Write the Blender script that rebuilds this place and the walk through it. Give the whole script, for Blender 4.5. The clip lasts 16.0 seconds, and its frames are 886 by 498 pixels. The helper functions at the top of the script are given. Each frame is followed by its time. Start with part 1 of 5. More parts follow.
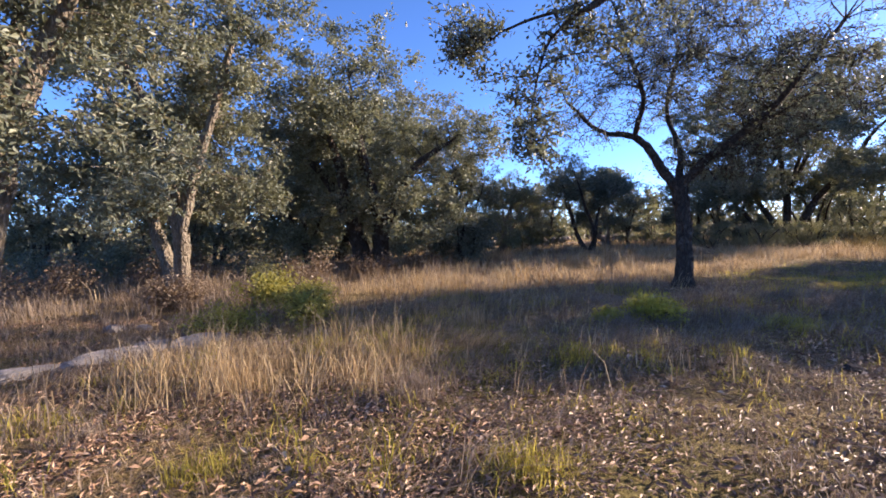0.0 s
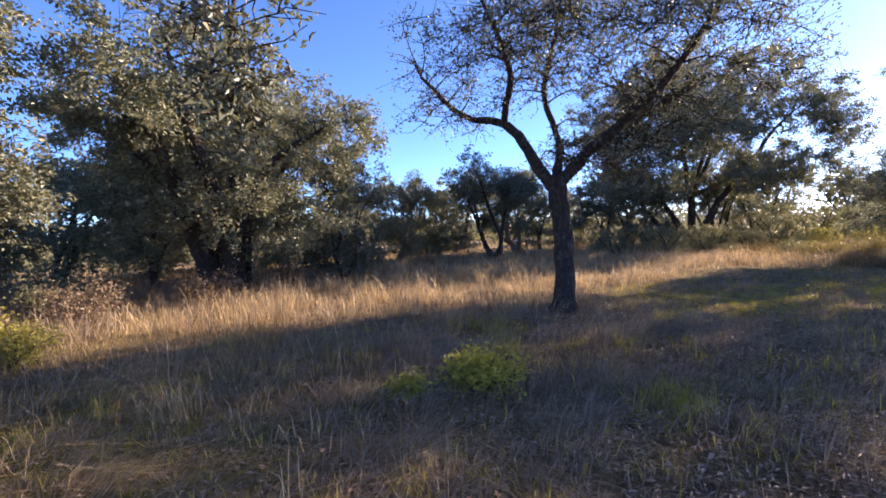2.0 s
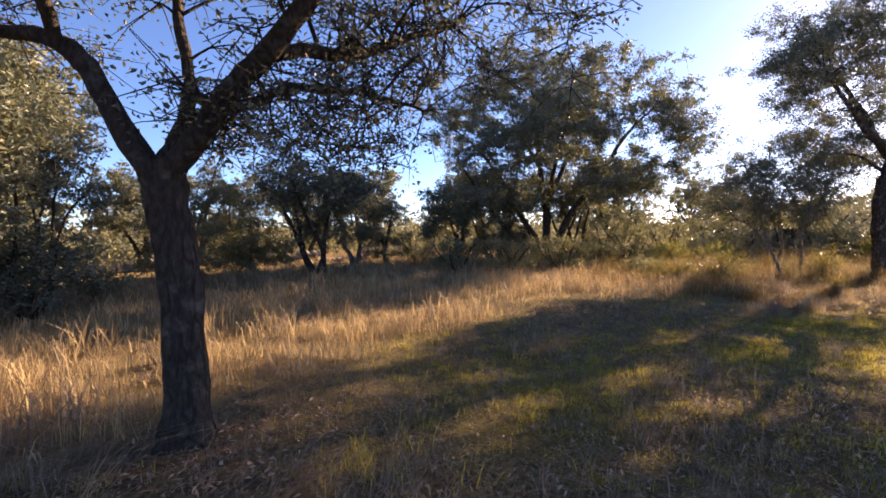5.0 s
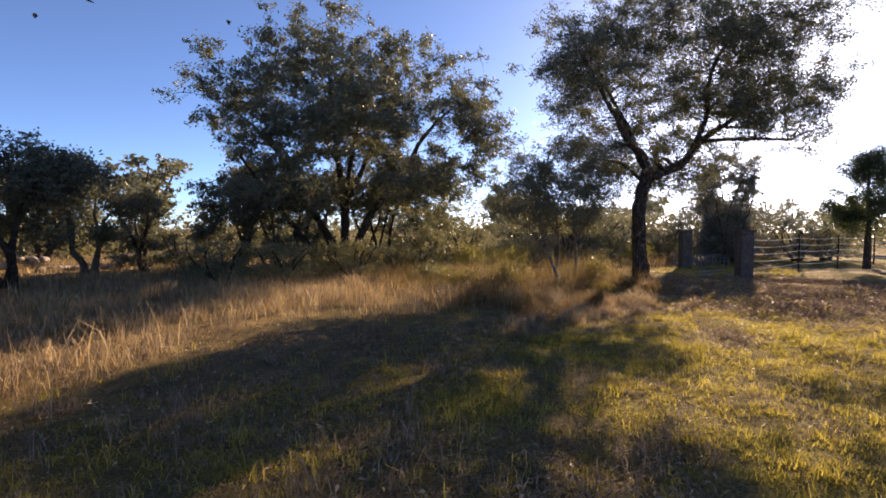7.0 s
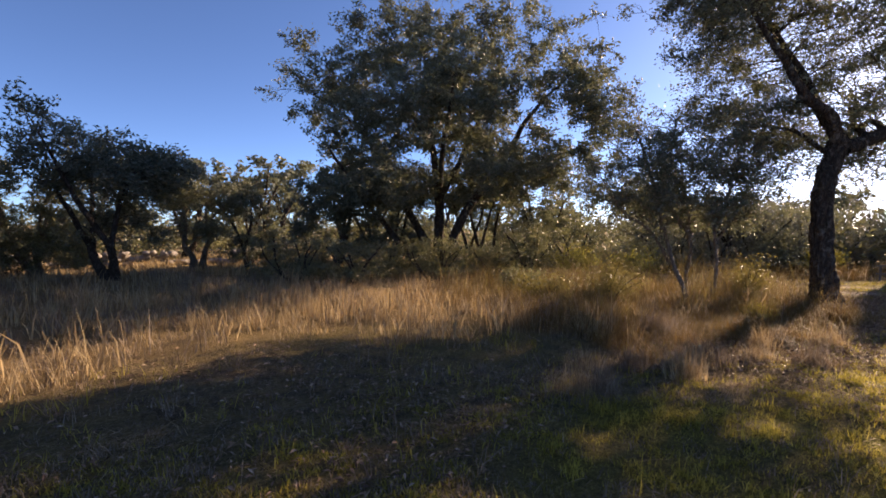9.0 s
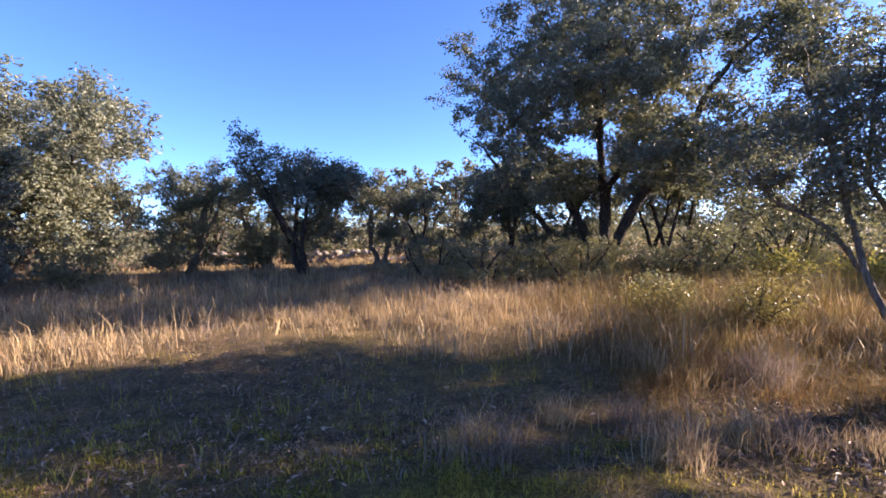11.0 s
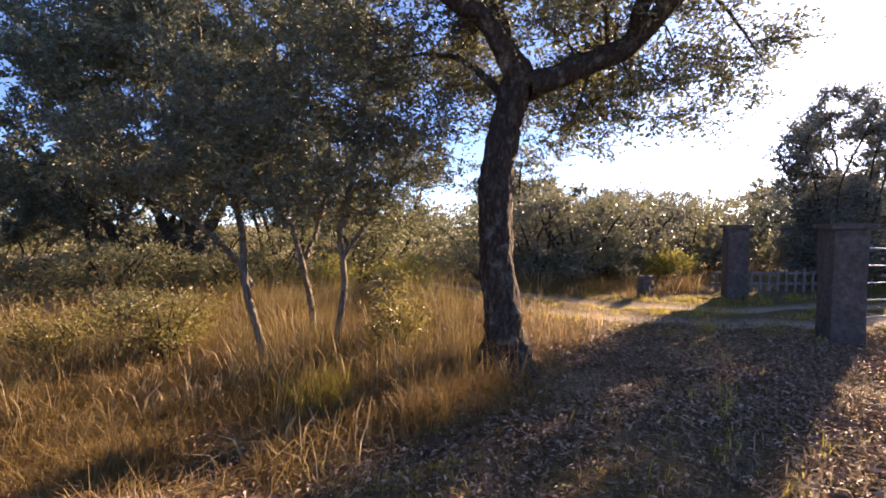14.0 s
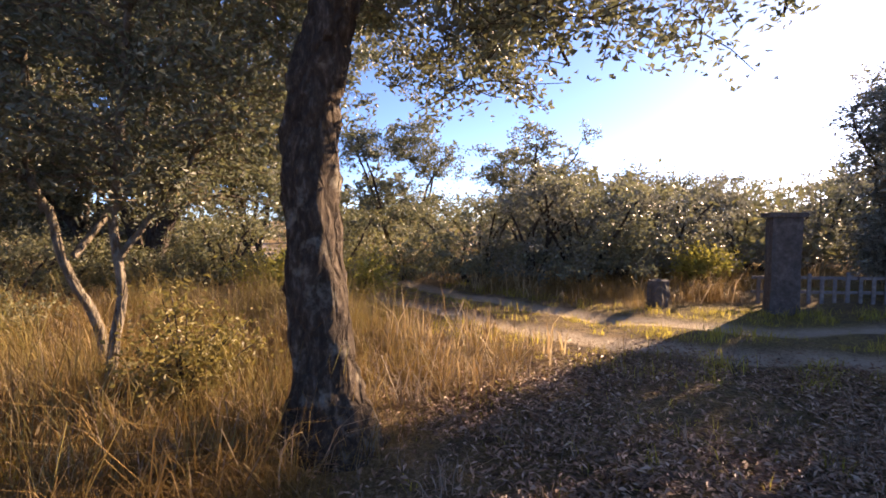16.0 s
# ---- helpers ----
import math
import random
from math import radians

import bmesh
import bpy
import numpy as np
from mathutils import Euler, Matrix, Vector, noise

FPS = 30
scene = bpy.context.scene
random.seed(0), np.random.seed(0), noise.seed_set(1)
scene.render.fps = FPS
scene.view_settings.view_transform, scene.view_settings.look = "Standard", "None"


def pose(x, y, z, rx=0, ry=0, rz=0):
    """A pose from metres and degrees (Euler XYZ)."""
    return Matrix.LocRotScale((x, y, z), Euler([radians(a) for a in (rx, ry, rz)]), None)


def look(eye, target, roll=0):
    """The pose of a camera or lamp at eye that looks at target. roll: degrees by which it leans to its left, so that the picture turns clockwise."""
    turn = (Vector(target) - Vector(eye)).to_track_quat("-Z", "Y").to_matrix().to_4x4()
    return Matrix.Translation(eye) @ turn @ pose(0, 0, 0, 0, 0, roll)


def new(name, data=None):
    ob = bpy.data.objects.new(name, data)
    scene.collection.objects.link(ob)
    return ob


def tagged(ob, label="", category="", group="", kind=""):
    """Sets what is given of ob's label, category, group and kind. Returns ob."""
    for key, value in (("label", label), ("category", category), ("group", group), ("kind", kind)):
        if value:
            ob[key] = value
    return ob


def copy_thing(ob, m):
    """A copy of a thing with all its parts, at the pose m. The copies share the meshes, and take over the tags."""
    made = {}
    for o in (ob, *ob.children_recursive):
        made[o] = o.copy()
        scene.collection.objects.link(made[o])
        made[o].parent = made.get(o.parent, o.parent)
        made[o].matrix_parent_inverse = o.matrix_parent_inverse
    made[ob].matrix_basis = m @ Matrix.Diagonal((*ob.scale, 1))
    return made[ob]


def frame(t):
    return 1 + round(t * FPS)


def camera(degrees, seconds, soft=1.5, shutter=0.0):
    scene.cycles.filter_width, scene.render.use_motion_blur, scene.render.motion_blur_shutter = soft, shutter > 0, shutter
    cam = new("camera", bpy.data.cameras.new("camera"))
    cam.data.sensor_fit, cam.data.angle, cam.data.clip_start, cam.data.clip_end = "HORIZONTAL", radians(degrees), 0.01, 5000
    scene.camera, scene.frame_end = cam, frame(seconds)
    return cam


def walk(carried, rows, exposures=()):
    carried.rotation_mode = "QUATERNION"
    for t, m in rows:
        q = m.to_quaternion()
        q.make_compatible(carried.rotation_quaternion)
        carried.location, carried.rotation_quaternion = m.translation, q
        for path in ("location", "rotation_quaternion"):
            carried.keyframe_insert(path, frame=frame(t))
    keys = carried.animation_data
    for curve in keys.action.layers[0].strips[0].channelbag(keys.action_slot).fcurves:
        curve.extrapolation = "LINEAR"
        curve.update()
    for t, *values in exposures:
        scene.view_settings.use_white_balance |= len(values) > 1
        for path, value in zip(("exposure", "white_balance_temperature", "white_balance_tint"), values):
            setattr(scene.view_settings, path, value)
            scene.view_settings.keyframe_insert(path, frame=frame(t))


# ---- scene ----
cam = camera(87.0, 16.0, soft=1.7)
PATH = [
    (0.0, pose(0.000, 0.000, 1.331, 87.10, 1.17, 0.00)),
    (0.5, pose(0.372, 0.601, 1.387, 87.09, 1.32, -0.59)),
    (1.0, pose(0.818, 1.135, 1.424, 87.17, 1.25, -3.53)),
    (1.5, pose(1.323, 1.652, 1.401, 86.90, 1.29, -4.45)),
    (2.0, pose(1.994, 2.340, 1.439, 87.16, 1.52, -7.86)),
    (2.5, pose(2.598, 2.889, 1.477, 86.90, 0.44, -9.41)),
    (3.0, pose(3.095, 3.362, 1.555, 87.16, 0.46, -12.52)),
    (5.3, pose(5.969, 5.808, 1.662, 87.14, 0.61, -24.38)),
    (5.5, pose(6.128, 5.920, 1.660, 87.43, 0.63, -28.06)),
    (6.0, pose(6.809, 6.236, 1.575, 87.77, 0.09, -35.88)),
    (6.5, pose(7.596, 6.506, 1.542, 87.33, 0.02, -38.80)),
    (7.0, pose(8.366, 6.705, 1.547, 87.71, -0.35, -40.09)),
    (7.5, pose(9.086, 6.891, 1.527, 87.58, -0.47, -40.28)),
    (8.0, pose(9.749, 7.193, 1.511, 87.73, -0.73, -40.81)),
    (8.5, pose(10.302, 7.540, 1.509, 87.93, -0.96, -38.74)),
    (9.0, pose(10.863, 7.883, 1.475, 87.57, -0.64, -23.33)),
    (9.2, pose(11.120, 7.984, 1.471, 87.66, -0.33, -17.35)),
    (11.3, pose(14.179, 8.175, 1.535, 87.24, 0.59, 5.50)),
    (11.5, pose(14.481, 8.212, 1.541, 87.24, 0.57, 5.43)),
    (12.0, pose(15.263, 8.319, 1.565, 87.42, 0.19, 0.34)),
    (12.5, pose(16.014, 8.550, 1.629, 87.22, -0.03, -10.45)),
    (13.0, pose(16.671, 8.593, 1.667, 87.33, 0.64, -18.69)),
    (13.5, pose(17.340, 8.683, 1.611, 86.92, 0.33, -24.65)),
    (14.0, pose(17.926, 8.890, 1.561, 87.30, -0.13, -27.18)),
    (14.5, pose(18.546, 9.035, 1.512, 86.93, -0.21, -26.59)),
    (15.0, pose(19.215, 9.323, 1.506, 87.11, 0.27, -26.57)),
    (15.5, pose(19.726, 9.604, 1.451, 87.12, -0.21, -26.28)),
    (16.0, pose(20.408, 9.900, 1.489, 86.59, -0.01, -20.54)),
]
walk(cam, PATH, [(0.0, 1.72, 5700, 19), (1.0, 1.62, 5450, 19), (1.5, 1.68, 5800, 20), (2.0, 1.95, 6000, 22), (2.5, 1.74, 6450, 22), (3.0, 1.68, 6750, 22), (5.5, 1.82, 7350, 23), (6.5, 1.42, 7300, 20), (7.0, 1.28, 7200, 19), (7.5, 0.97, 7050, 18), (8.0, 0.95, 7050, 20), (9.2, 1.25, 6850, 20), (11.3, 2.02, 5750, 24), (12.5, 1.82, 5950, 25), (13.5, 1.82, 6700, 24), (14.0, 1.92, 6950, 24), (14.5, 2.25, 7000, 24), (16.0, 1.92, 7200, 25)])

# ---------------------------------------------------------------- light
SUN_AZ, SUN_EL = 74.0, 19.0
world = bpy.data.worlds.new("world")
scene.world = world
world.use_nodes = True
wn = world.node_tree
for n in list(wn.nodes):
    wn.nodes.remove(n)
sky = wn.nodes.new("ShaderNodeTexSky")
sky.sky_type, sky.sun_disc = "NISHITA", False
sky.sun_elevation, sky.sun_rotation = radians(SUN_EL), radians(SUN_AZ)
sky.altitude, sky.air_density, sky.dust_density, sky.ozone_density = 300, 0.5, 0.35, 4.6
bg = wn.nodes.new("ShaderNodeBackground")
bg.inputs["Strength"].default_value = 0.11
wout = wn.nodes.new("ShaderNodeOutputWorld")
wn.links.new(sky.outputs[0], bg.inputs[0])
wn.links.new(bg.outputs[0], wout.inputs[0])

sun_dir = Vector((math.sin(radians(SUN_AZ)) * math.cos(radians(SUN_EL)),
                  math.cos(radians(SUN_AZ)) * math.cos(radians(SUN_EL)), math.sin(radians(SUN_EL))))
sun = new("sun", bpy.data.lights.new("sun", "SUN"))
sun.data.energy, sun.data.angle, sun.data.color = 5.0, radians(0.6), (1.0, 0.78, 0.52)
sun.matrix_world = look(sun_dir * 60, (0, 0, 0))


# ---------------------------------------------------------------- materials
class Mat:
    """A node material with a principled surface."""

    def __init__(self, name, rough=0.8, spec=0.3):
        self.m = bpy.data.materials.new(name)
        self.m.use_nodes = True
        self.t = self.m.node_tree
        self.b = self.t.nodes["Principled BSDF"]
        self.out = self.t.nodes["Material Output"]
        self.b.inputs["Roughness"].default_value = rough
        self.b.inputs["Specular IOR Level"].default_value = spec

    def node(self, kind, **kw):
        n = self.t.nodes.new(kind)
        for k, v in kw.items():
            n.inputs[k.replace("_", " ")].default_value = v
        return n

    def link(self, a, b):
        self.t.links.new(a, b)

    def coords(self, scale=(1, 1, 1), kind="Object"):
        c = self.t.nodes.new("ShaderNodeTexCoord")
        m = self.t.nodes.new("ShaderNodeMapping")
        m.inputs["Scale"].default_value = scale
        self.link(c.outputs[kind], m.inputs[0])
        return m.outputs[0]

    def noise(self, co, scale, detail=4, rough=0.6):
        n = self.node("ShaderNodeTexNoise", Scale=scale, Detail=detail, Roughness=rough)
        self.link(co, n.inputs["Vector"])
        return n.outputs["Fac"]

    def ramp(self, fac, stops):
        r = self.t.nodes.new("ShaderNodeValToRGB")
        el = r.color_ramp.elements
        while len(el) < len(stops):
            el.new(0.5)
        for e, (p, c) in zip(el, stops):
            e.position, e.color = p, (*c, 1)
        self.link(fac, r.inputs[0])
        return r.outputs[0]

    def mix(self, fac, a, b, mode="MIX"):
        n = self.t.nodes.new("ShaderNodeMix")
        n.data_type, n.blend_type = "RGBA", mode
        for sock, v in ((n.inputs[0], fac), (n.inputs[6], a), (n.inputs[7], b)):
            if hasattr(v, "links"):
                self.link(v, sock)
            elif isinstance(v, tuple):
                sock.default_value = (*v, 1)
            else:
                sock.default_value = v
        return n.outputs[2]

    def math(self, op, a, b):
        n = self.t.nodes.new("ShaderNodeMath")
        n.operation = op
        for sock, v in ((n.inputs[0], a), (n.inputs[1], b)):
            if hasattr(v, "links"):
                self.link(v, sock)
            else:
                sock.default_value = v
        return n.outputs[0]

    def bump(self, h, strength, dist):
        n = self.node("ShaderNodeBump", Strength=strength, Distance=dist)
        self.link(h, n.inputs["Height"])
        self.link(n.outputs[0], self.b.inputs["Normal"])

    def island(self):
        return self.t.nodes.new("ShaderNodeNewGeometry").outputs["Random Per Island"]

    def thin(self, colour, share):
        """Light shining through a thin leaf or blade."""
        tr = self.t.nodes.new("ShaderNodeBsdfTranslucent")
        self.link(colour, tr.inputs[0])
        mx = self.t.nodes.new("ShaderNodeMixShader")
        mx.inputs[0].default_value = share
        self.link(self.b.outputs[0], mx.inputs[1])
        self.link(tr.outputs[0], mx.inputs[2])
        self.link(mx.outputs[0], self.out.inputs[0])

    def base(self, colour):
        self.link(colour, self.b.inputs["Base Color"])


def leaf_material(name, dark, mid, light, through_col, share=0.3, rough=0.45):
    m = Mat(name, rough, 0.32)
    c = m.ramp(m.island(), [(0.0, dark), (0.55, mid), (0.93, light), (1.0, (0.2, 0.13, 0.05))])
    big = m.noise(m.coords(), 0.9, 2)
    c = m.mix(m.math("MULTIPLY", big, 0.45), c, light)
    m.base(c)
    m.thin(m.mix(0.55, c, through_col), share)
    return m.m


def blade_material(name, stops, share=0.35, rough=0.6):
    m = Mat(name, rough, 0.25)
    c = m.ramp(m.island(), stops)
    patch = m.noise(m.coords(), 0.55, 3)
    c = m.mix(m.ramp(patch, [(0.35, (0, 0, 0)), (0.7, (0.5, 0.5, 0.5))]), c, stops[-1][1])
    speck = m.ramp(m.noise(m.coords(), 3.2, 4, 0.7), [(0.36, (0.6, 0.6, 0.6)), (0.56, (1, 1, 1))])
    c = m.mix(0.8, c, speck, "MULTIPLY")
    m.base(c)
    m.thin(c, share)
    return m.m


def bark_material(name, dark, mid, pale, lichen=0.35, scale=1.0):
    m = Mat(name, 0.9, 0.15)
    co = m.coords((13 * scale, 13 * scale, 4.5 * scale))
    f = m.noise(co, 2.2, 8, 0.7)
    v = m.t.nodes.new("ShaderNodeTexVoronoi")
    v.feature = "DISTANCE_TO_EDGE"
    v.inputs["Scale"].default_value = 1.7
    warp = m.mix(0.5, co, m.node("ShaderNodeTexNoise", Scale=3.0).outputs["Color"])
    m.link(warp, v.inputs["Vector"])
    crack = m.ramp(v.outputs["Distance"], [(0.0, (0, 0, 0)), (0.22, (1, 1, 1))])
    c = m.ramp(f, [(0.25, dark), (0.52, mid), (0.78, pale)])
    c = m.mix(0.25, c, crack, "MULTIPLY")
    spots = m.ramp(m.noise(m.coords(), 5.0, 5, 0.65), [(0.56, (0, 0, 0)), (0.68, (lichen, lichen, lichen))])
    c = m.mix(spots, c, (0.34, 0.31, 0.24))
    m.base(c)
    h = m.math("ADD", m.math("MULTIPLY", f, 1.2), crack)
    m.bump(h, 1.0, 0.04)
    return m.m


LEAF_OAK = leaf_material("oak_leaves", (0.048, 0.056, 0.042), (0.115, 0.13, 0.097), (0.25, 0.26, 0.19), (0.28, 0.29, 0.11))
LEAF_OLIVE = leaf_material("olive_leaves", (0.068, 0.078, 0.057), (0.15, 0.165, 0.118), (0.29, 0.295, 0.20), (0.32, 0.32, 0.13))
LEAF_DARK = leaf_material("dark_leaves", (0.044, 0.052, 0.042), (0.105, 0.12, 0.095), (0.22, 0.235, 0.18), (0.26, 0.27, 0.12), 0.3)
LEAF_FAR = leaf_material("far_leaves", (0.062, 0.068, 0.045), (0.13, 0.137, 0.088), (0.27, 0.262, 0.145), (0.32, 0.31, 0.10))
LEAF_PALE = leaf_material("pale_leaves", (0.075, 0.08, 0.066), (0.155, 0.163, 0.135), (0.27, 0.28, 0.23), (0.32, 0.32, 0.22), 0.3)
LEAF_BUSH = leaf_material("bush_leaves", (0.11, 0.112, 0.03), (0.25, 0.235, 0.055), (0.39, 0.35, 0.085), (0.46, 0.42, 0.08), 0.45)
LEAF_GOLD = leaf_material("broom_leaves", (0.10, 0.08, 0.03), (0.19, 0.155, 0.052), (0.28, 0.235, 0.08), (0.34, 0.29, 0.07), 0.35)
LEAF_WEED = leaf_material("weed_leaves", (0.20, 0.18, 0.035), (0.40, 0.36, 0.06), (0.54, 0.48, 0.10), (0.55, 0.5, 0.08), 0.5)
LEAF_BROWN = leaf_material("dead_leaves", (0.07, 0.05, 0.035), (0.16, 0.115, 0.08), (0.28, 0.21, 0.14), (0.3, 0.2, 0.1), 0.3)
NEEDLES = leaf_material("pine_needles", (0.02, 0.04, 0.022), (0.04, 0.065, 0.035), (0.08, 0.11, 0.05), (0.12, 0.16, 0.04), 0.2)
BARK_CORK = bark_material("cork_bark", (0.032, 0.024, 0.018), (0.085, 0.064, 0.047), (0.27, 0.225, 0.175), 0.6)
BARK_DARK = bark_material("dark_bark", (0.035, 0.028, 0.023), (0.085, 0.068, 0.055), (0.17, 0.145, 0.12), 0.3)
BARK_PALE = bark_material("pale_bark", (0.10, 0.08, 0.055), (0.24, 0.20, 0.15), (0.42, 0.37, 0.29), 0.5)
DRY_TALL = blade_material("tall_dry_grass", [(0.0, (0.25, 0.16, 0.08)), (0.4, (0.46, 0.325, 0.17)), (0.8, (0.66, 0.51, 0.295)), (1.0, (0.55, 0.41, 0.21))])
DRY_BROWN = blade_material("brown_dead_grass", [(0.0, (0.14, 0.10, 0.068)), (0.5, (0.28, 0.208, 0.142)), (1.0, (0.41, 0.325, 0.235))])
GREEN_SHORT = blade_material("short_green_grass", [(0.0, (0.15, 0.13, 0.03)), (0.4, (0.385, 0.335, 0.055)), (1.0, (0.63, 0.52, 0.11))], 0.6)
WEEDS = blade_material("feathery_weeds", [(0.0, (0.10, 0.06, 0.03)), (0.35, (0.22, 0.14, 0.055)), (0.7, (0.30, 0.225, 0.075)), (1.0, (0.36, 0.30, 0.10))], 0.35)
OCHRE = blade_material("ochre_stalks", [(0.0, (0.10, 0.055, 0.022)), (0.4, (0.25, 0.148, 0.05)), (0.8, (0.39, 0.25, 0.09)), (1.0, (0.27, 0.20, 0.06))], 0.35)


def litter_material():
    m = Mat("leaf_litter", 0.55, 0.3)
    c = m.ramp(m.island(), [(0.0, (0.085, 0.045, 0.027)), (0.4, (0.25, 0.145, 0.082)), (0.8, (0.40, 0.255, 0.155)), (1.0, (0.52, 0.385, 0.26))])
    m.base(c)
    return m.m


LITTER = litter_material()


def ground_material():
    m = Mat("meadow_soil", 0.95, 0.1)
    co = m.coords()
    fine = m.math("ADD", m.math("MULTIPLY", m.noise(co, 30.0, 8, 0.75), 0.55), m.math("MULTIPLY", m.noise(co, 110.0, 4, 0.8), 0.45))
    mid = m.noise(co, 4.0, 6, 0.65)
    big = m.noise(co, 0.5, 4, 0.6)
    soil = m.ramp(fine, [(0.36, (0.045, 0.033, 0.024)), (0.5, (0.13, 0.097, 0.066)), (0.64, (0.29, 0.22, 0.15))])
    straw = m.ramp(fine, [(0.36, (0.10, 0.066, 0.03)), (0.5, (0.27, 0.185, 0.09)), (0.64, (0.45, 0.34, 0.18))])
    moss = m.ramp(fine, [(0.36, (0.05, 0.042, 0.012)), (0.5, (0.20, 0.178, 0.034)), (0.64, (0.48, 0.405, 0.085))])
    sand = m.ramp(fine, [(0.3, (0.36, 0.28, 0.19)), (0.6, (0.54, 0.45, 0.33)), (0.8, (0.66, 0.57, 0.44))])
    a = m.t.nodes.new("ShaderNodeAttribute")
    a.attribute_name = "cover"
    s = m.t.nodes.new("ShaderNodeSeparateColor")
    m.link(a.outputs["Color"], s.inputs[0])
    c = m.mix(m.ramp(mid, [(0.4, (0, 0, 0)), (0.6, (0.8, 0.8, 0.8))]), soil, straw)
    g = m.math("MULTIPLY", s.outputs[1], m.ramp(m.math("ADD", m.math("MULTIPLY", mid, 0.5), m.math("MULTIPLY", big, 0.5)), [(0.34, (0.25, 0.25, 0.25)), (0.5, (1, 1, 1))]))
    c = m.mix(g, c, moss)
    c = m.mix(s.outputs[0], c, straw)
    t = m.math("MULTIPLY", s.outputs[2], m.ramp(mid, [(0.3, (0.5, 0.5, 0.5)), (0.5, (1, 1, 1))]))
    c = m.mix(t, c, sand)
    m.base(c)
    m.bump(m.math("ADD", fine, mid), 1.0, 0.07)
    return m.m


def stone_material(name, a, b, c3):
    m = Mat(name, 0.9, 0.2)
    co = m.coords()
    f = m.noise(co, 14.0, 8, 0.7)
    big = m.noise(co, 2.0, 4)
    c = m.ramp(f, [(0.3, a), (0.5, b), (0.75, c3)])
    c = m.mix(m.ramp(big, [(0.45, (0, 0, 0)), (0.7, (0.6, 0.6, 0.6))]), c, a)
    m.base(c)
    m.bump(f, 0.7, 0.02)
    return m.m


GROUND = ground_material()
GRANITE = stone_material("granite", (0.16, 0.14, 0.12), (0.32, 0.28, 0.24), (0.50, 0.45, 0.39))
RENDERED = stone_material("old_render", (0.055, 0.05, 0.046), (0.10, 0.09, 0.082), (0.18, 0.165, 0.15))
WEATHERED = stone_material("weathered_wood", (0.10, 0.09, 0.085), (0.19, 0.175, 0.165), (0.30, 0.28, 0.27))
DARK_CLOD = stone_material("dark_clod", (0.03, 0.022, 0.016), (0.06, 0.045, 0.035), (0.10, 0.08, 0.06))
WIRE = Mat("wire", 0.35, 0.5)
WIRE.b.inputs["Metallic"].default_value = 0.2
WIRE.base(WIRE.ramp(WIRE.noise(WIRE.coords(), 20.0), [(0.3, (0.55, 0.53, 0.50)), (0.7, (0.75, 0.73, 0.70))]))
WIRE = WIRE.m


# ---------------------------------------------------------------- mesh tools
def np_mesh(name, verts, faces, smooth=False):
    """A mesh from an array of places and arrays of face corners, all of one kind each."""
    me = bpy.data.meshes.new(name)
    verts = np.asarray(verts, dtype=np.float32).reshape(-1, 3)
    faces = [np.asarray(f, dtype=np.int32) for f in faces if len(f)]
    loops = np.concatenate([f.ravel() for f in faces])
    counts = np.concatenate([np.full(len(f), f.shape[1], dtype=np.int32) for f in faces])
    starts = np.concatenate([[0], np.cumsum(counts)[:-1]]).astype(np.int32)
    me.vertices.add(len(verts))
    me.vertices.foreach_set("co", verts.ravel())
    me.loops.add(len(loops))
    me.loops.foreach_set("vertex_index", loops)
    me.polygons.add(len(counts))
    me.polygons.foreach_set("loop_start", starts)
    me.update(calc_edges=True)
    me.polygons.foreach_set("use_smooth", np.full(len(counts), smooth))
    me.update()
    return me


def part(name, data, material, parent, label=""):
    """One mesh object under a thing or under a part."""
    if isinstance(data, bmesh.types.BMesh):
        me = bpy.data.meshes.new(name)
        data.to_mesh(me)
        data.free()
        data = me
    ob = new(name, data)
    if not data.materials:
        data.materials.append(material)
    ob.parent = parent
    return tagged(ob, label)


def thing(name, x, y, z, label, category, group="", turn=0.0, kind=""):
    ob = new(name)
    ob.empty_display_size = 0.2
    ob.matrix_basis = pose(x, y, z, 0, 0, turn)
    return tagged(ob, label, category, group, kind)


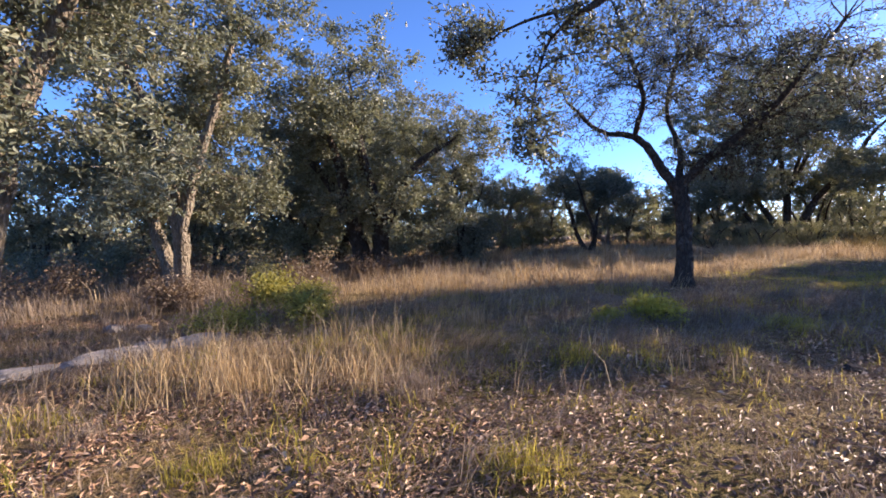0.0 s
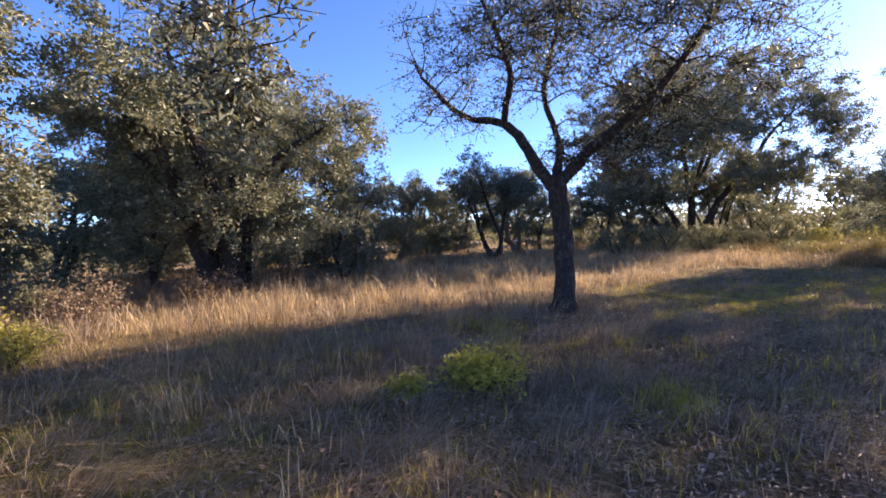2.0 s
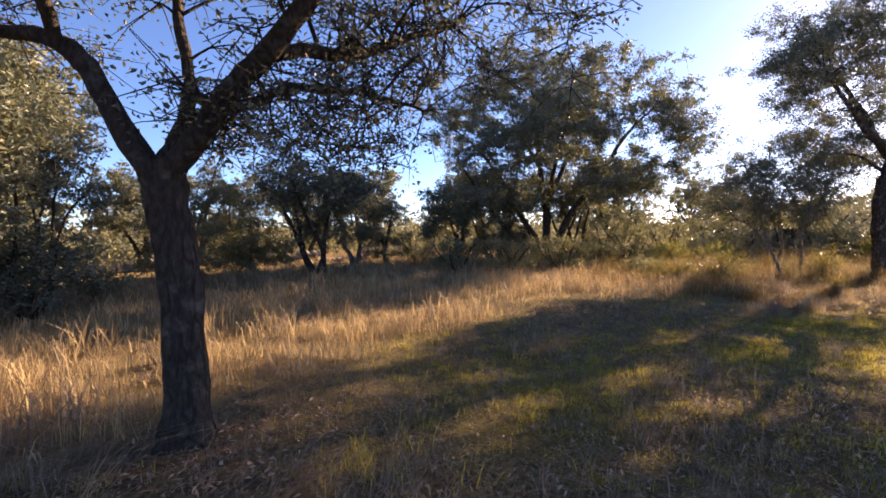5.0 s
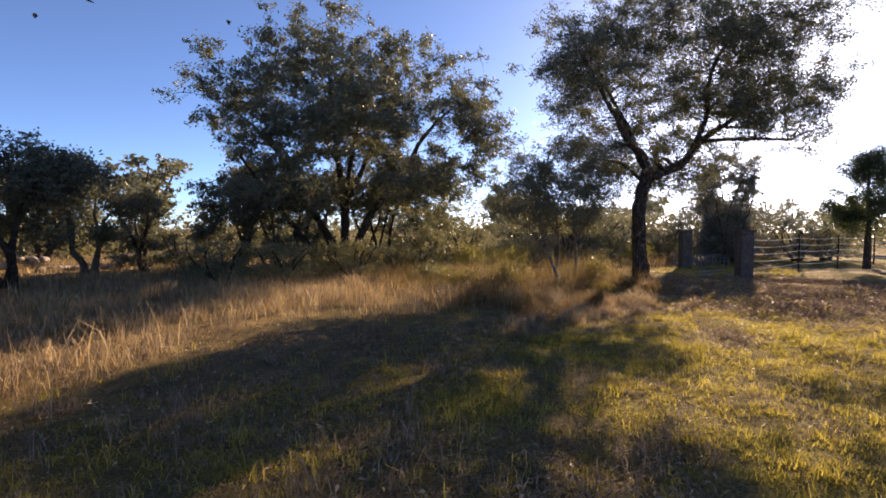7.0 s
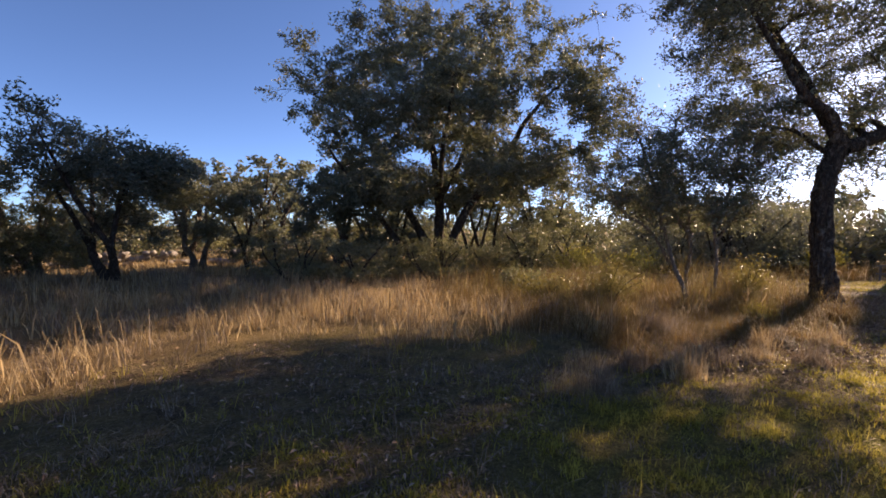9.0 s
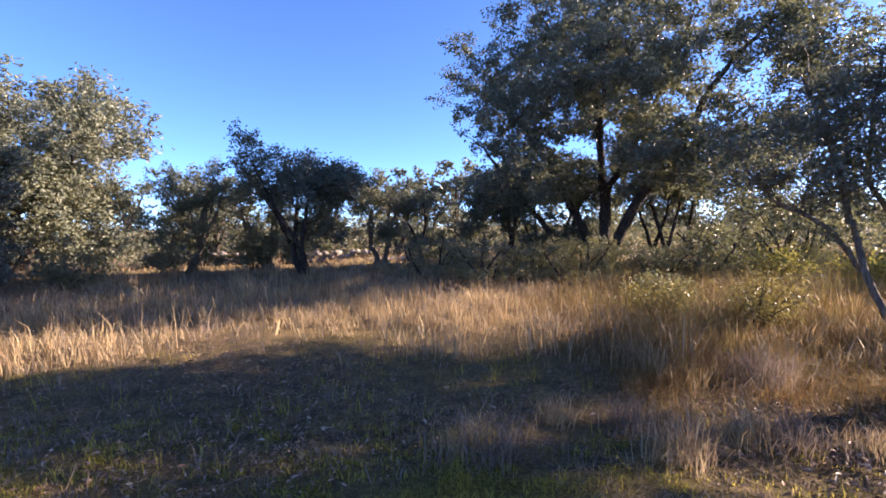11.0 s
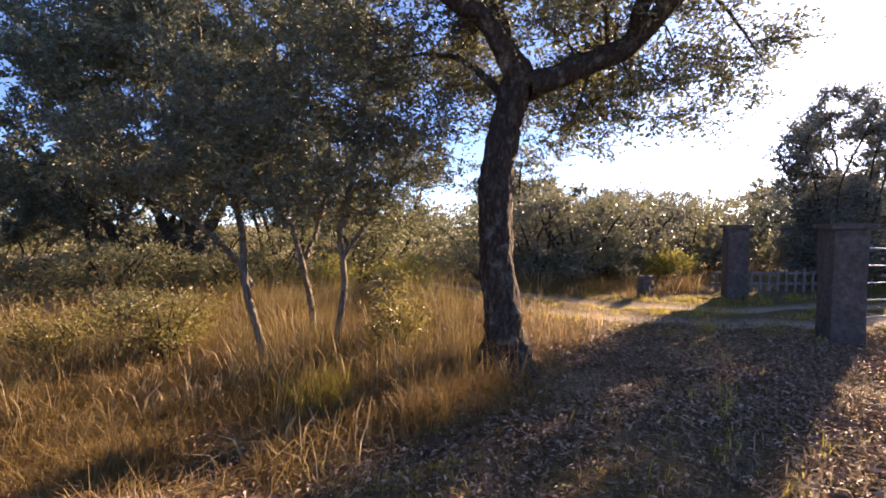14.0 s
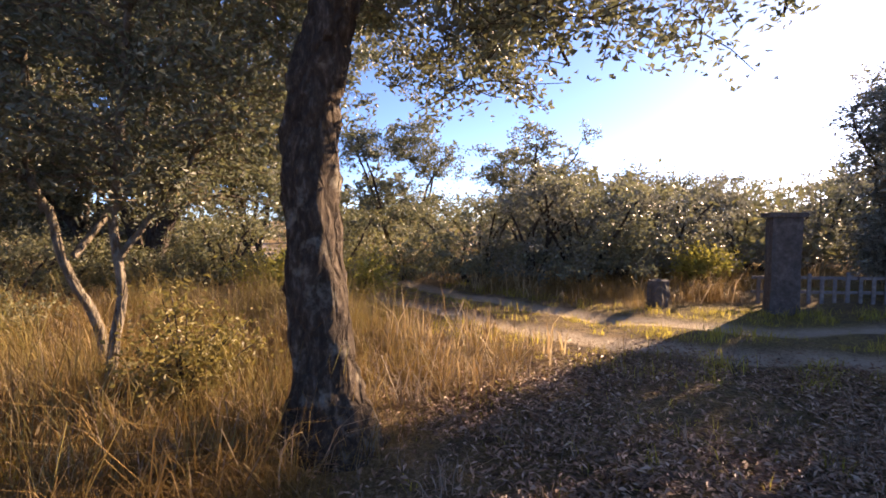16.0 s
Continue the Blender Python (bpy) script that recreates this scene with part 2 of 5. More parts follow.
class Bag:
    """Gathers tubes into one mesh."""

    def __init__(self):
        self.v, self.q, self.n = [], [], 0

    def tube(self, pts, radii, sides=6, rough=0.0, seed=0):
        pts = np.asarray(pts, float)
        k = len(pts)
        tan = np.gradient(pts, axis=0)
        tan /= np.linalg.norm(tan, axis=1, keepdims=True) + 1e-9
        ref = np.where(np.abs(tan[:, 2:3]) > 0.9, np.array([[1.0, 0.1, 0.0]]), np.array([[0.0, 0.0, 1.0]]))
        if np.abs(tan[:, 2]).mean() > 0.6:
            ref = np.tile(np.array([[1.0, 0.13, 0.0]]), (k, 1))
        else:
            ref = np.tile(np.array([[0.07, 0.05, 1.0]]), (k, 1))
        a = np.cross(tan, ref)
        a /= np.linalg.norm(a, axis=1, keepdims=True) + 1e-9
        b = np.cross(tan, a)
        ang = np.arange(sides) * 2 * np.pi / sides
        r = np.asarray(radii, float)[:, None] * np.ones((1, sides))
        if rough:
            g = np.random.RandomState(seed)
            s = np.linspace(0, 1, k)[:, None] * k
            for f, w in ((2, 0.5), (3, 0.6), (5, 0.5), (8, 0.4)):
                r *= 1 + rough * w * np.sin(f * ang[None] + g.uniform(0, 6) + np.sin(s * g.uniform(0.15, 0.5) + g.uniform(0, 6)) * 1.3) * (0.6 + 0.4 * np.sin(s * g.uniform(0.4, 1.1) + g.uniform(0, 6)))
        if rough > 0.1:
            r *= 1 + rough * 0.22 * np.random.RandomState(seed + 9).normal(size=r.shape)
        ring = pts[:, None] + r[..., None] * (np.cos(ang)[None, :, None] * a[:, None] + np.sin(ang)[None, :, None] * b[:, None])
        i = np.arange(k - 1)[:, None] * sides
        j = np.arange(sides)[None]
        q = np.stack([i + j, i + (j + 1) % sides, i + sides + (j + 1) % sides, i + sides + j], -1).reshape(-1, 4)
        self.v.append(ring.reshape(-1, 3))
        self.q.append(q + self.n)
        self.n += k * sides

    def mesh(self, name):
        return np_mesh(name, np.concatenate(self.v), [np.concatenate(self.q)], True)


def curve(ctrl, k):
    """A smooth line through control places (Catmull-Rom)."""
    p = np.asarray(ctrl, float)
    p = np.vstack([2 * p[0] - p[1], p, 2 * p[-1] - p[-2]])
    out = []
    seg = len(p) - 3
    for u in np.linspace(0, seg - 1e-6, k):
        i = int(u)
        t = u - i
        a, b, c, d = p[i:i + 4]
        out.append(0.5 * (2 * b + (c - a) * t + (2 * a - 5 * b + 4 * c - d) * t * t + (3 * b - a - 3 * c + d) * t ** 3))
    return np.array(out)


def leaf_mesh(name, at, length, width, g, droop=0.0):
    """Small folded leaves, one at each place."""
    n = len(at)
    d = g.normal(size=(n, 3))
    d[:, 2] = d[:, 2] * 0.7 - droop
    d /= np.linalg.norm(d, axis=1, keepdims=True)
    s = np.cross(d, g.normal(size=(n, 3)))
    s /= np.linalg.norm(s, axis=1, keepdims=True) + 1e-9
    up = np.cross(s, d)
    ln = length * g.uniform(0.65, 1.3, (n, 1))
    wd = width * g.uniform(0.7, 1.25, (n, 1))
    base = at - d * ln * 0.5
    tip = at + d * ln * 0.5
    fold = up * wd * 0.35
    mid = at - d * ln * 0.05
    v = np.stack([base, mid - s * wd * 0.5 + fold, tip, mid + s * wd * 0.5 + fold], 1).reshape(-1, 3)
    i = np.arange(n)[:, None] * 4
    return np_mesh(name, v, [np.concatenate([i + np.array([[0, 2, 1]]), i + np.array([[0, 3, 2]])])])


def blade_mesh(name, x, y, z, height, width, lean, g, rise=1.0, way=None):
    """Tapered, bent grass blades standing at the places."""
    n = len(x)
    a = g.uniform(0, 2 * np.pi, n) if way is None else way + g.normal(0, 0.4, n)
    w = a + g.uniform(0.8, 2.2, n)
    side = np.stack([np.cos(w), np.sin(w), np.zeros(n)], 1) * (width * 0.5)[:, None]
    out = np.stack([np.cos(a), np.sin(a), np.zeros(n)], 1)
    base = np.stack([x, y, z - 0.01], 1)
    l = lean * g.uniform(0.15, 1.0, n) * (1 + 1.3 * (g.uniform(0, 1, n) < 0.16))
    m = base + out * (height * l * 0.28)[:, None] + np.array([[0, 0, 1]]) * (height * 0.55 * rise)[:, None]
    t = base + out * (height * l)[:, None] + np.array([[0, 0, 1]]) * (height * rise * np.sqrt(np.clip(1 - 0.55 * l * l, 0.1, 1)))[:, None]
    v = np.stack([base - side, base + side, m - side * 0.75, m + side * 0.75, t], 1).reshape(-1, 3)
    i = np.arange(n)[:, None] * 5
    tri = np.concatenate([i + np.array([[0, 1, 2]]), i + np.array([[1, 3, 2]]), i + np.array([[2, 3, 4]])])
    return np_mesh(name, v, [tri])


def turf_mesh(name, x, y, z, length, width, g):
    """Low single leaves of turf, bent every way."""
    n = len(x)
    a = g.uniform(0, 2 * np.pi, n)
    e = g.uniform(0.25, 1.35, n)
    d = np.stack([np.cos(a) * np.cos(e), np.sin(a) * np.cos(e), np.sin(e)], 1) * length[:, None]
    w = a + g.uniform(0.9, 2.2, n)
    side = np.stack([np.cos(w), np.sin(w), g.normal(0, 0.25, n)], 1) * (width * 0.5)[:, None]
    base = np.stack([x, y, z - 0.004], 1)
    v = np.stack([base - side, base + side, base + d], 1).reshape(-1, 3)
    return np_mesh(name, v, [np.arange(n * 3).reshape(-1, 3)])


# ---------------------------------------------------------------- lie of the land
WAVES = np.random.RandomState(4).uniform(-1, 1, (14, 4))


def ripple(x, y, size):
    """Smooth random field, about -1 to 1."""
    s = 0.0
    for i, (a, b, c, d) in enumerate(WAVES):
        s = s + np.sin((x * (a * 1.5 + 0.2) + y * (b * 1.5 - 0.1)) / size * (1 + 0.17 * i) + 6.3 * c + 3 * d)
    return s / 3.6


def land(x, y):
    """Height of the ground."""
    x, y = np.asarray(x, float), np.asarray(y, float)
    far = np.clip((np.hypot(x - 10, y - 10) - 45) / 60, 0, 1)
    z = 0.012 + 0.007 * np.clip(x, -30, 45) - 0.008 * np.clip(y, -20, 50)
    z = z - 0.03 * np.log1p(np.exp(np.clip(-x - 1.0, -30, 30) * 1.2)) / 1.2 * np.clip(1 - far, 0, 1)
    z = z - 0.2 * np.exp(-((x + 3) ** 2 / 40 + (y - 18) ** 2 / 50))
    z = z + 0.035 * ripple(x, y, 2.6) * (1 - far) + 0.026 * ripple(y, -x, 0.6) * (1 - far)
    return z + far * (1.2 * ripple(x, y, 60.0) - 0.6)


TRACK = curve([(44, 1), (33, 8.8), (28.4, 12.2), (26.0, 13.5), (24.4, 15.5), (23.2, 18.5), (22.4, 24), (21, 34), (19, 48)], 160)


def track_offset(x, y):
    """Signed distance from the middle of the cart track."""
    x, y = np.asarray(x, float), np.asarray(y, float)
    best = np.full(x.shape, 1e9)
    for px, py in TRACK[::2]:
        best = np.minimum(best, np.hypot(x - px, y - py))
    return best


def edge_line(x):
    """The y beyond which the uncut tall grass stands."""
    return np.interp(x, [-12, -5, 0, 4, 6, 10, 14, 15.5, 18.4, 20.3, 21.5, 23, 25.5, 27, 34], [9.5, 8.5, 9.2, 10.4, 11.8, 14.0, 14.4, 12.0, 11.8, 12.5, 13.1, 14.1, 15.0, 15.6, 15.0])


def tallness(x, y):
    d = y - edge_line(x) + 0.7 * ripple(x, y, 1.2)
    t = np.clip(d / 0.8 + 0.5, 0, 1)
    road = np.clip((track_offset(x, y) - 1.15) / 0.6, 0, 1)
    tuft = np.clip(1 - np.hypot((x + 1.7) / 1.7, (y - 4.4) / 1.1), 0, 1) * 1.6
    return np.clip(np.maximum(t * road, np.clip(tuft, 0, 1)), 0, 1)


def greenness(x, y):
    a = np.interp(x, [-8, 0, 4, 7, 12, 14.5, 17, 24, 30], [0.25, 0.3, 0.25, 0.3, 0.4, 0.4, 0.2, 0.15, 0.6])
    a = a * (0.75 + 0.5 * ripple(x, y, 1.7))
    n = ripple(x, y, 1.1)
    lawn = np.clip((x + 1.2 * n - 7.0) / 3.0, 0, 1) * np.clip((18.0 + 1.5 * n - x) / 2.6, 0, 1) * np.clip((np.interp(x, [7, 9, 11, 13, 15, 18], [6.4, 7.8, 10.0, 11.3, 11.6, 11.4]) + 0.7 * n - y) / 1.0, 0, 1) * np.clip((y + 6) / 6, 0.2, 1)
    a = np.maximum(a, lawn * (0.80 + 0.42 * ripple(x, y, 0.6) + 0.2 * n))
    return np.clip(a + 0.9 * np.exp(-((x + 0.8) ** 2 / 2 + (y - 5.9) ** 2 / 1.2)), 0, 1)


def build_ground():
    near_x = np.concatenate([np.arange(-10, 20.9, 0.26), np.arange(21, 28.9, 0.1), np.arange(29, 32, 0.26)])
    near_y = np.concatenate([np.arange(-4, 10.9, 0.26), np.arange(11, 19.9, 0.1), np.arange(20, 30, 0.26)])

    def spread(a):
        lo = a[0] - np.geomspace(0.4, 2500, 34)[::-1]
        hi = a[-1] + np.geomspace(0.4, 2500, 34)
        return np.concatenate([lo, a, hi])

    xs, ys = spread(near_x), spread(near_y)
    gx, gy = np.meshgrid(xs, ys)
    off = track_offset(gx, gy)
    z = land(gx, gy)
    rut = np.exp(-((off - 0.72 + 0.06 * ripple(gx, gy, 0.5)) / 0.27) ** 4)
    z = z - 0.035 * rut
    nx = len(xs)
    i = np.arange(len(ys) - 1)[:, None] * nx
    j = np.arange(nx - 1)[None]
    q = np.stack([i + j, i + j + 1, i + nx + j + 1, i + nx + j], -1).reshape(-1, 4)
    me = np_mesh("ground", np.stack([gx, gy, z], -1).reshape(-1, 3), [q], True)
    col = np.ones((gx.size, 4), np.float32)
    col[:, 0] = (tallness(gx, gy) * 0.7).ravel()
    col[:, 1] = greenness(gx, gy).ravel()
    col[:, 2] = np.clip(rut * 1.15, 0, 1).ravel()
    att = me.color_attributes.new("cover", "FLOAT_COLOR", "POINT")
    att.data.foreach_set("color", col.ravel())
    me.materials.append(GROUND)
    tagged(new("ground", me), "uneven meadow ground of soil, moss and dry straw", "ground", kind="structure")


build_ground()


# ---------------------------------------------------------------- trees
def grow(name, x, y, label, stems, limbs, blobs, clumps, leaves, leaf, bark, foliage, seed,
         spread=0.42, category="tree", group="", droop=0.25, sides=12, rough=0.16, twigs=4, shell=2.4, even=1.0):
    """A tree: stems and limbs as lines of (x, y, z, radius) from its foot, a crown filling the blobs (x, y, z, rx, ry, rz)."""
    g = np.random.RandomState(seed)
    root = thing(name, x, y, float(land(x, y)) - 0.02, label, category, group)
    for k, s in enumerate(stems):
        trunk = Bag()
        s = np.array(s, float)
        n = max(10, int((26 if sides > 20 else 14) * np.linalg.norm(s[-1, :3] - s[0, :3]) / 1.2))
        line = curve(s, n)
        line[:, :2] += np.cumsum(g.normal(0, 0.006, (n, 2)), 0) * np.linspace(0, 1, n)[:, None]
        r = line[:, 3].copy()
        h = line[:, 2] - line[0, 2]
        r *= 1 + 0.55 * np.exp(-np.clip(h, 0, None) / 0.22)
        trunk.tube(line[:, :3], r, sides, rough, seed + k)
        part("trunk", trunk.mesh("trunk"), bark, root)
    # branches
    bags, nodes, owner, nrad = [], [], [], []
    for k, s in enumerate(limbs):
        s = np.array(s, float)
        n = max(8, int(9 * np.linalg.norm(s[-1, :3] - s[0, :3])))
        line = curve(s, n)
        line[1:, :3] += np.cumsum(g.normal(0, 0.02, (n - 1, 3)), 0) * 0.5
        b = Bag()
        b.tube(line[:, :3], np.maximum(line[:, 3], 0.012), 9 if sides > 20 else 6, rough * 0.8, seed + 50 + k)
        bags.append(b)
        m = n // 4
        nodes.append(line[m:, :3])
        nrad.append(line[m:, 3])
        owner += [k] * (n - m)
    nodes = np.concatenate(nodes)
    nrad = np.concatenate(nrad)
    owner = np.array(owner)
    # leaf clumps through the crown
    blobs = np.array(blobs, float)
    vol = blobs[:, 3] * blobs[:, 4] * blobs[:, 5]
    vol = vol ** even
    pick = g.choice(len(blobs), clumps, p=vol / vol.sum())
    d = g.normal(size=(clumps, 3))
    d /= np.linalg.norm(d, axis=1, keepdims=True)
    rad = g.uniform(0, 1, (clumps, 1)) ** (1 / shell)
    bump = 1 + 0.16 * np.sin(3.1 * d[:, :1] * 2 + 5 * d[:, 1:2] + seed) + 0.12 * np.sin(7 * d[:, 2:3] + 4 * d[:, :1] + seed)
    cl = blobs[pick, :3] + d * rad * blobs[pick, 3:] * bump
    cl[:, 2] = np.maximum(cl[:, 2], 0.5)
    at = []
    per = leaves // clumps
    size = g.uniform(0.6, 1.35, clumps)
    near = np.array([np.linalg.norm(nodes - c, axis=1).min() for c in cl])
    order = np.argsort(near)
    cl, size = cl[order], size[order]
    pool = np.zeros((len(nodes) + 3 * clumps, 3))
    pool[:len(nodes)] = nodes
    wide = np.concatenate([nrad, np.zeros(3 * clumps)])
    whose = np.concatenate([owner, np.zeros(3 * clumps, int)])
    used = len(nodes)
    for c, sz in zip(cl, size):
        w = np.linalg.norm(pool[:used] - c, axis=1) + 0.6 * np.maximum(0, pool[:used, 2] - c[2] + 0.1) + 0.35 * (np.arange(used) >= len(nodes))
        i = int(np.argmin(w))
        p0 = pool[i]
        span = np.linalg.norm(c - p0)
        mid = (p0 + c) / 2 + np.array([0, 0, 0.12 * span]) + g.normal(0, 0.07 * span, 3)
        line = curve([p0, mid, c], 5)
        r0 = min(wide[i] * 0.6, 0.012 + 0.012 * span)
        pool[used:used + 3], wide[used:used + 3], whose[used:used + 3] = line[2:5], np.linspace(r0, 0.008, 3), whose[i]
        used += 3
        if twigs:
            bags[whose[i]].tube(line, np.linspace(r0, 0.006, 5), 3)
        ends = [c]
        for _ in range(twigs or 7):
            q = g.normal(0, 1, 3)
            q = c + q / np.linalg.norm(q) * g.uniform(0.25, 1.0) ** 0.5 * spread * 1.5 * sz * np.array([1.0, 1.0, 0.7])
            s0 = line[g.randint(2, 5)]
            if twigs:
                bags[whose[i]].tube(np.array([s0, (s0 + q) / 2 + g.normal(0, 0.04, 3), q]), (0.007, 0.005, 0.003), 3)
            ends.append(q)
        ends = np.array(ends)
        m = int(per * sz ** 2)
        j = g.randint(0, len(ends), m)
        f = g.uniform(0.25, 1.0, (m, 1))
        at.append(c + (ends[j] - c) * f + g.normal(0, 0.21 * spread * sz, (m, 3)) * np.array([1, 1, 0.8]))
    for b in bags:
        part("limb", b.mesh("limb"), bark, root)
    at = np.concatenate(at)
    at = at[at[:, 2] > 0.25]
    part("crown", leaf_mesh("crown", at, leaf, leaf * 0.5, g, droop), foliage, root)
    return root


def sideways(heading, pts):
    """Places given as (across, up, radius, depth) for a viewer who looks along the heading, as (x, y, z, radius)."""
    h = radians(heading)
    rx, ry, fx, fy = math.cos(h), -math.sin(h), math.sin(h), math.cos(h)
    return [(a * rx + d * fx, a * ry + d * fy, z, r) for a, z, r, d in pts]


def ball(heading, a, d, z, ra, rz, rd=None):
    h = radians(heading)
    return (a * math.cos(h) + d * math.sin(h), -a * math.sin(h) + d * math.cos(h), z, ra, rd or ra, rz)


def old_fork_tree():
    H = 12.5
    stems = [sideways(H, [(0.03, 0, 0.17, 0), (0.05, 0.5, 0.15, 0), (0.02, 1.2, 0.145, 0), (-0.03, 1.8, 0.15, 0), (-0.08, 2.25, 0.17, 0)])]
    limbs = [sideways(H, [(-0.1, 2.1, 0.11, 0), (-0.6, 2.85, 0.085, 0.1), (-0.95, 3.3, 0.075, 0.2), (-1.6, 3.5, 0.05, 0.3), (-2.3, 4.2, 0.03, 0.2)]),
             sideways(H, [(-0.05, 2.1, 0.11, 0), (0.45, 2.65, 0.09, -0.2), (0.95, 3.05, 0.075, -0.5), (1.7, 3.9, 0.05, -0.9), (2.3, 4.8, 0.03, -1.2)]),
             sideways(H, [(-0.05, 2.15, 0.09, 0), (0.05, 2.9, 0.06, 0.3), (-0.2, 3.9, 0.05, 0.6), (0.1, 5.2, 0.03, 0.9)]),
             sideways(H, [(-0.9, 3.2, 0.06, 0.2), (-0.8, 4.0, 0.05, -0.3), (-1.2, 5.0, 0.03, -0.8)]),
             sideways(H, [(0.9, 3.0, 0.06, -0.4), (1.5, 3.3, 0.05, 0.4), (2.4, 3.8, 0.03, 1.0)]),
             sideways(H, [(0.4, 2.6, 0.05, -0.2), (0.9, 2.95, 0.04, 0.2), (1.5, 3.0, 0.03, 0.5), (2.1, 2.9, 0.015, 0.7)])]
    blobs = [ball(H, -1.3, 0.2, 4.4, 1.7, 1.3), ball(H, 1.2, -0.5, 4.5, 2.0, 1.5), ball(H, 0, 0.6, 5.6, 1.8, 1.2), ball(H, 1.4, -1.6, 3.9, 1.4, 1.0), ball(H, -0.3, -1.4, 4.4, 1.4, 1.0), ball(H, 1.4, 0.6, 3.3, 1.2, 0.8), ball(H, 2.4, 0.8, 3.7, 1.0, 0.8), ball(H, 0.8, 0.8, 2.95, 0.9, 0.5), ball(H, 0.7, -0.2, 2.7, 0.75, 0.4), ball(H, 1.6, 0.2, 2.95, 0.8, 0.5), ball(H, 0.9, 0.5, 2.5, 0.8, 0.35), ball(H, 0.2, 0.6, 2.65, 0.7, 0.35), ball(H, 1.7, 0.9, 2.65, 0.7, 0.35), ball(H, 3.1, 0.2, 3.9, 0.9, 0.8)]
    grow("cork_oak", 5.0, 9.8, "small forked oak with dark trunk and sparse crown", stems, limbs, blobs, 580, 24000, 0.06, BARK_DARK, LEAF_DARK, 11, 0.36, sides=16, even=0.75, twigs=7)


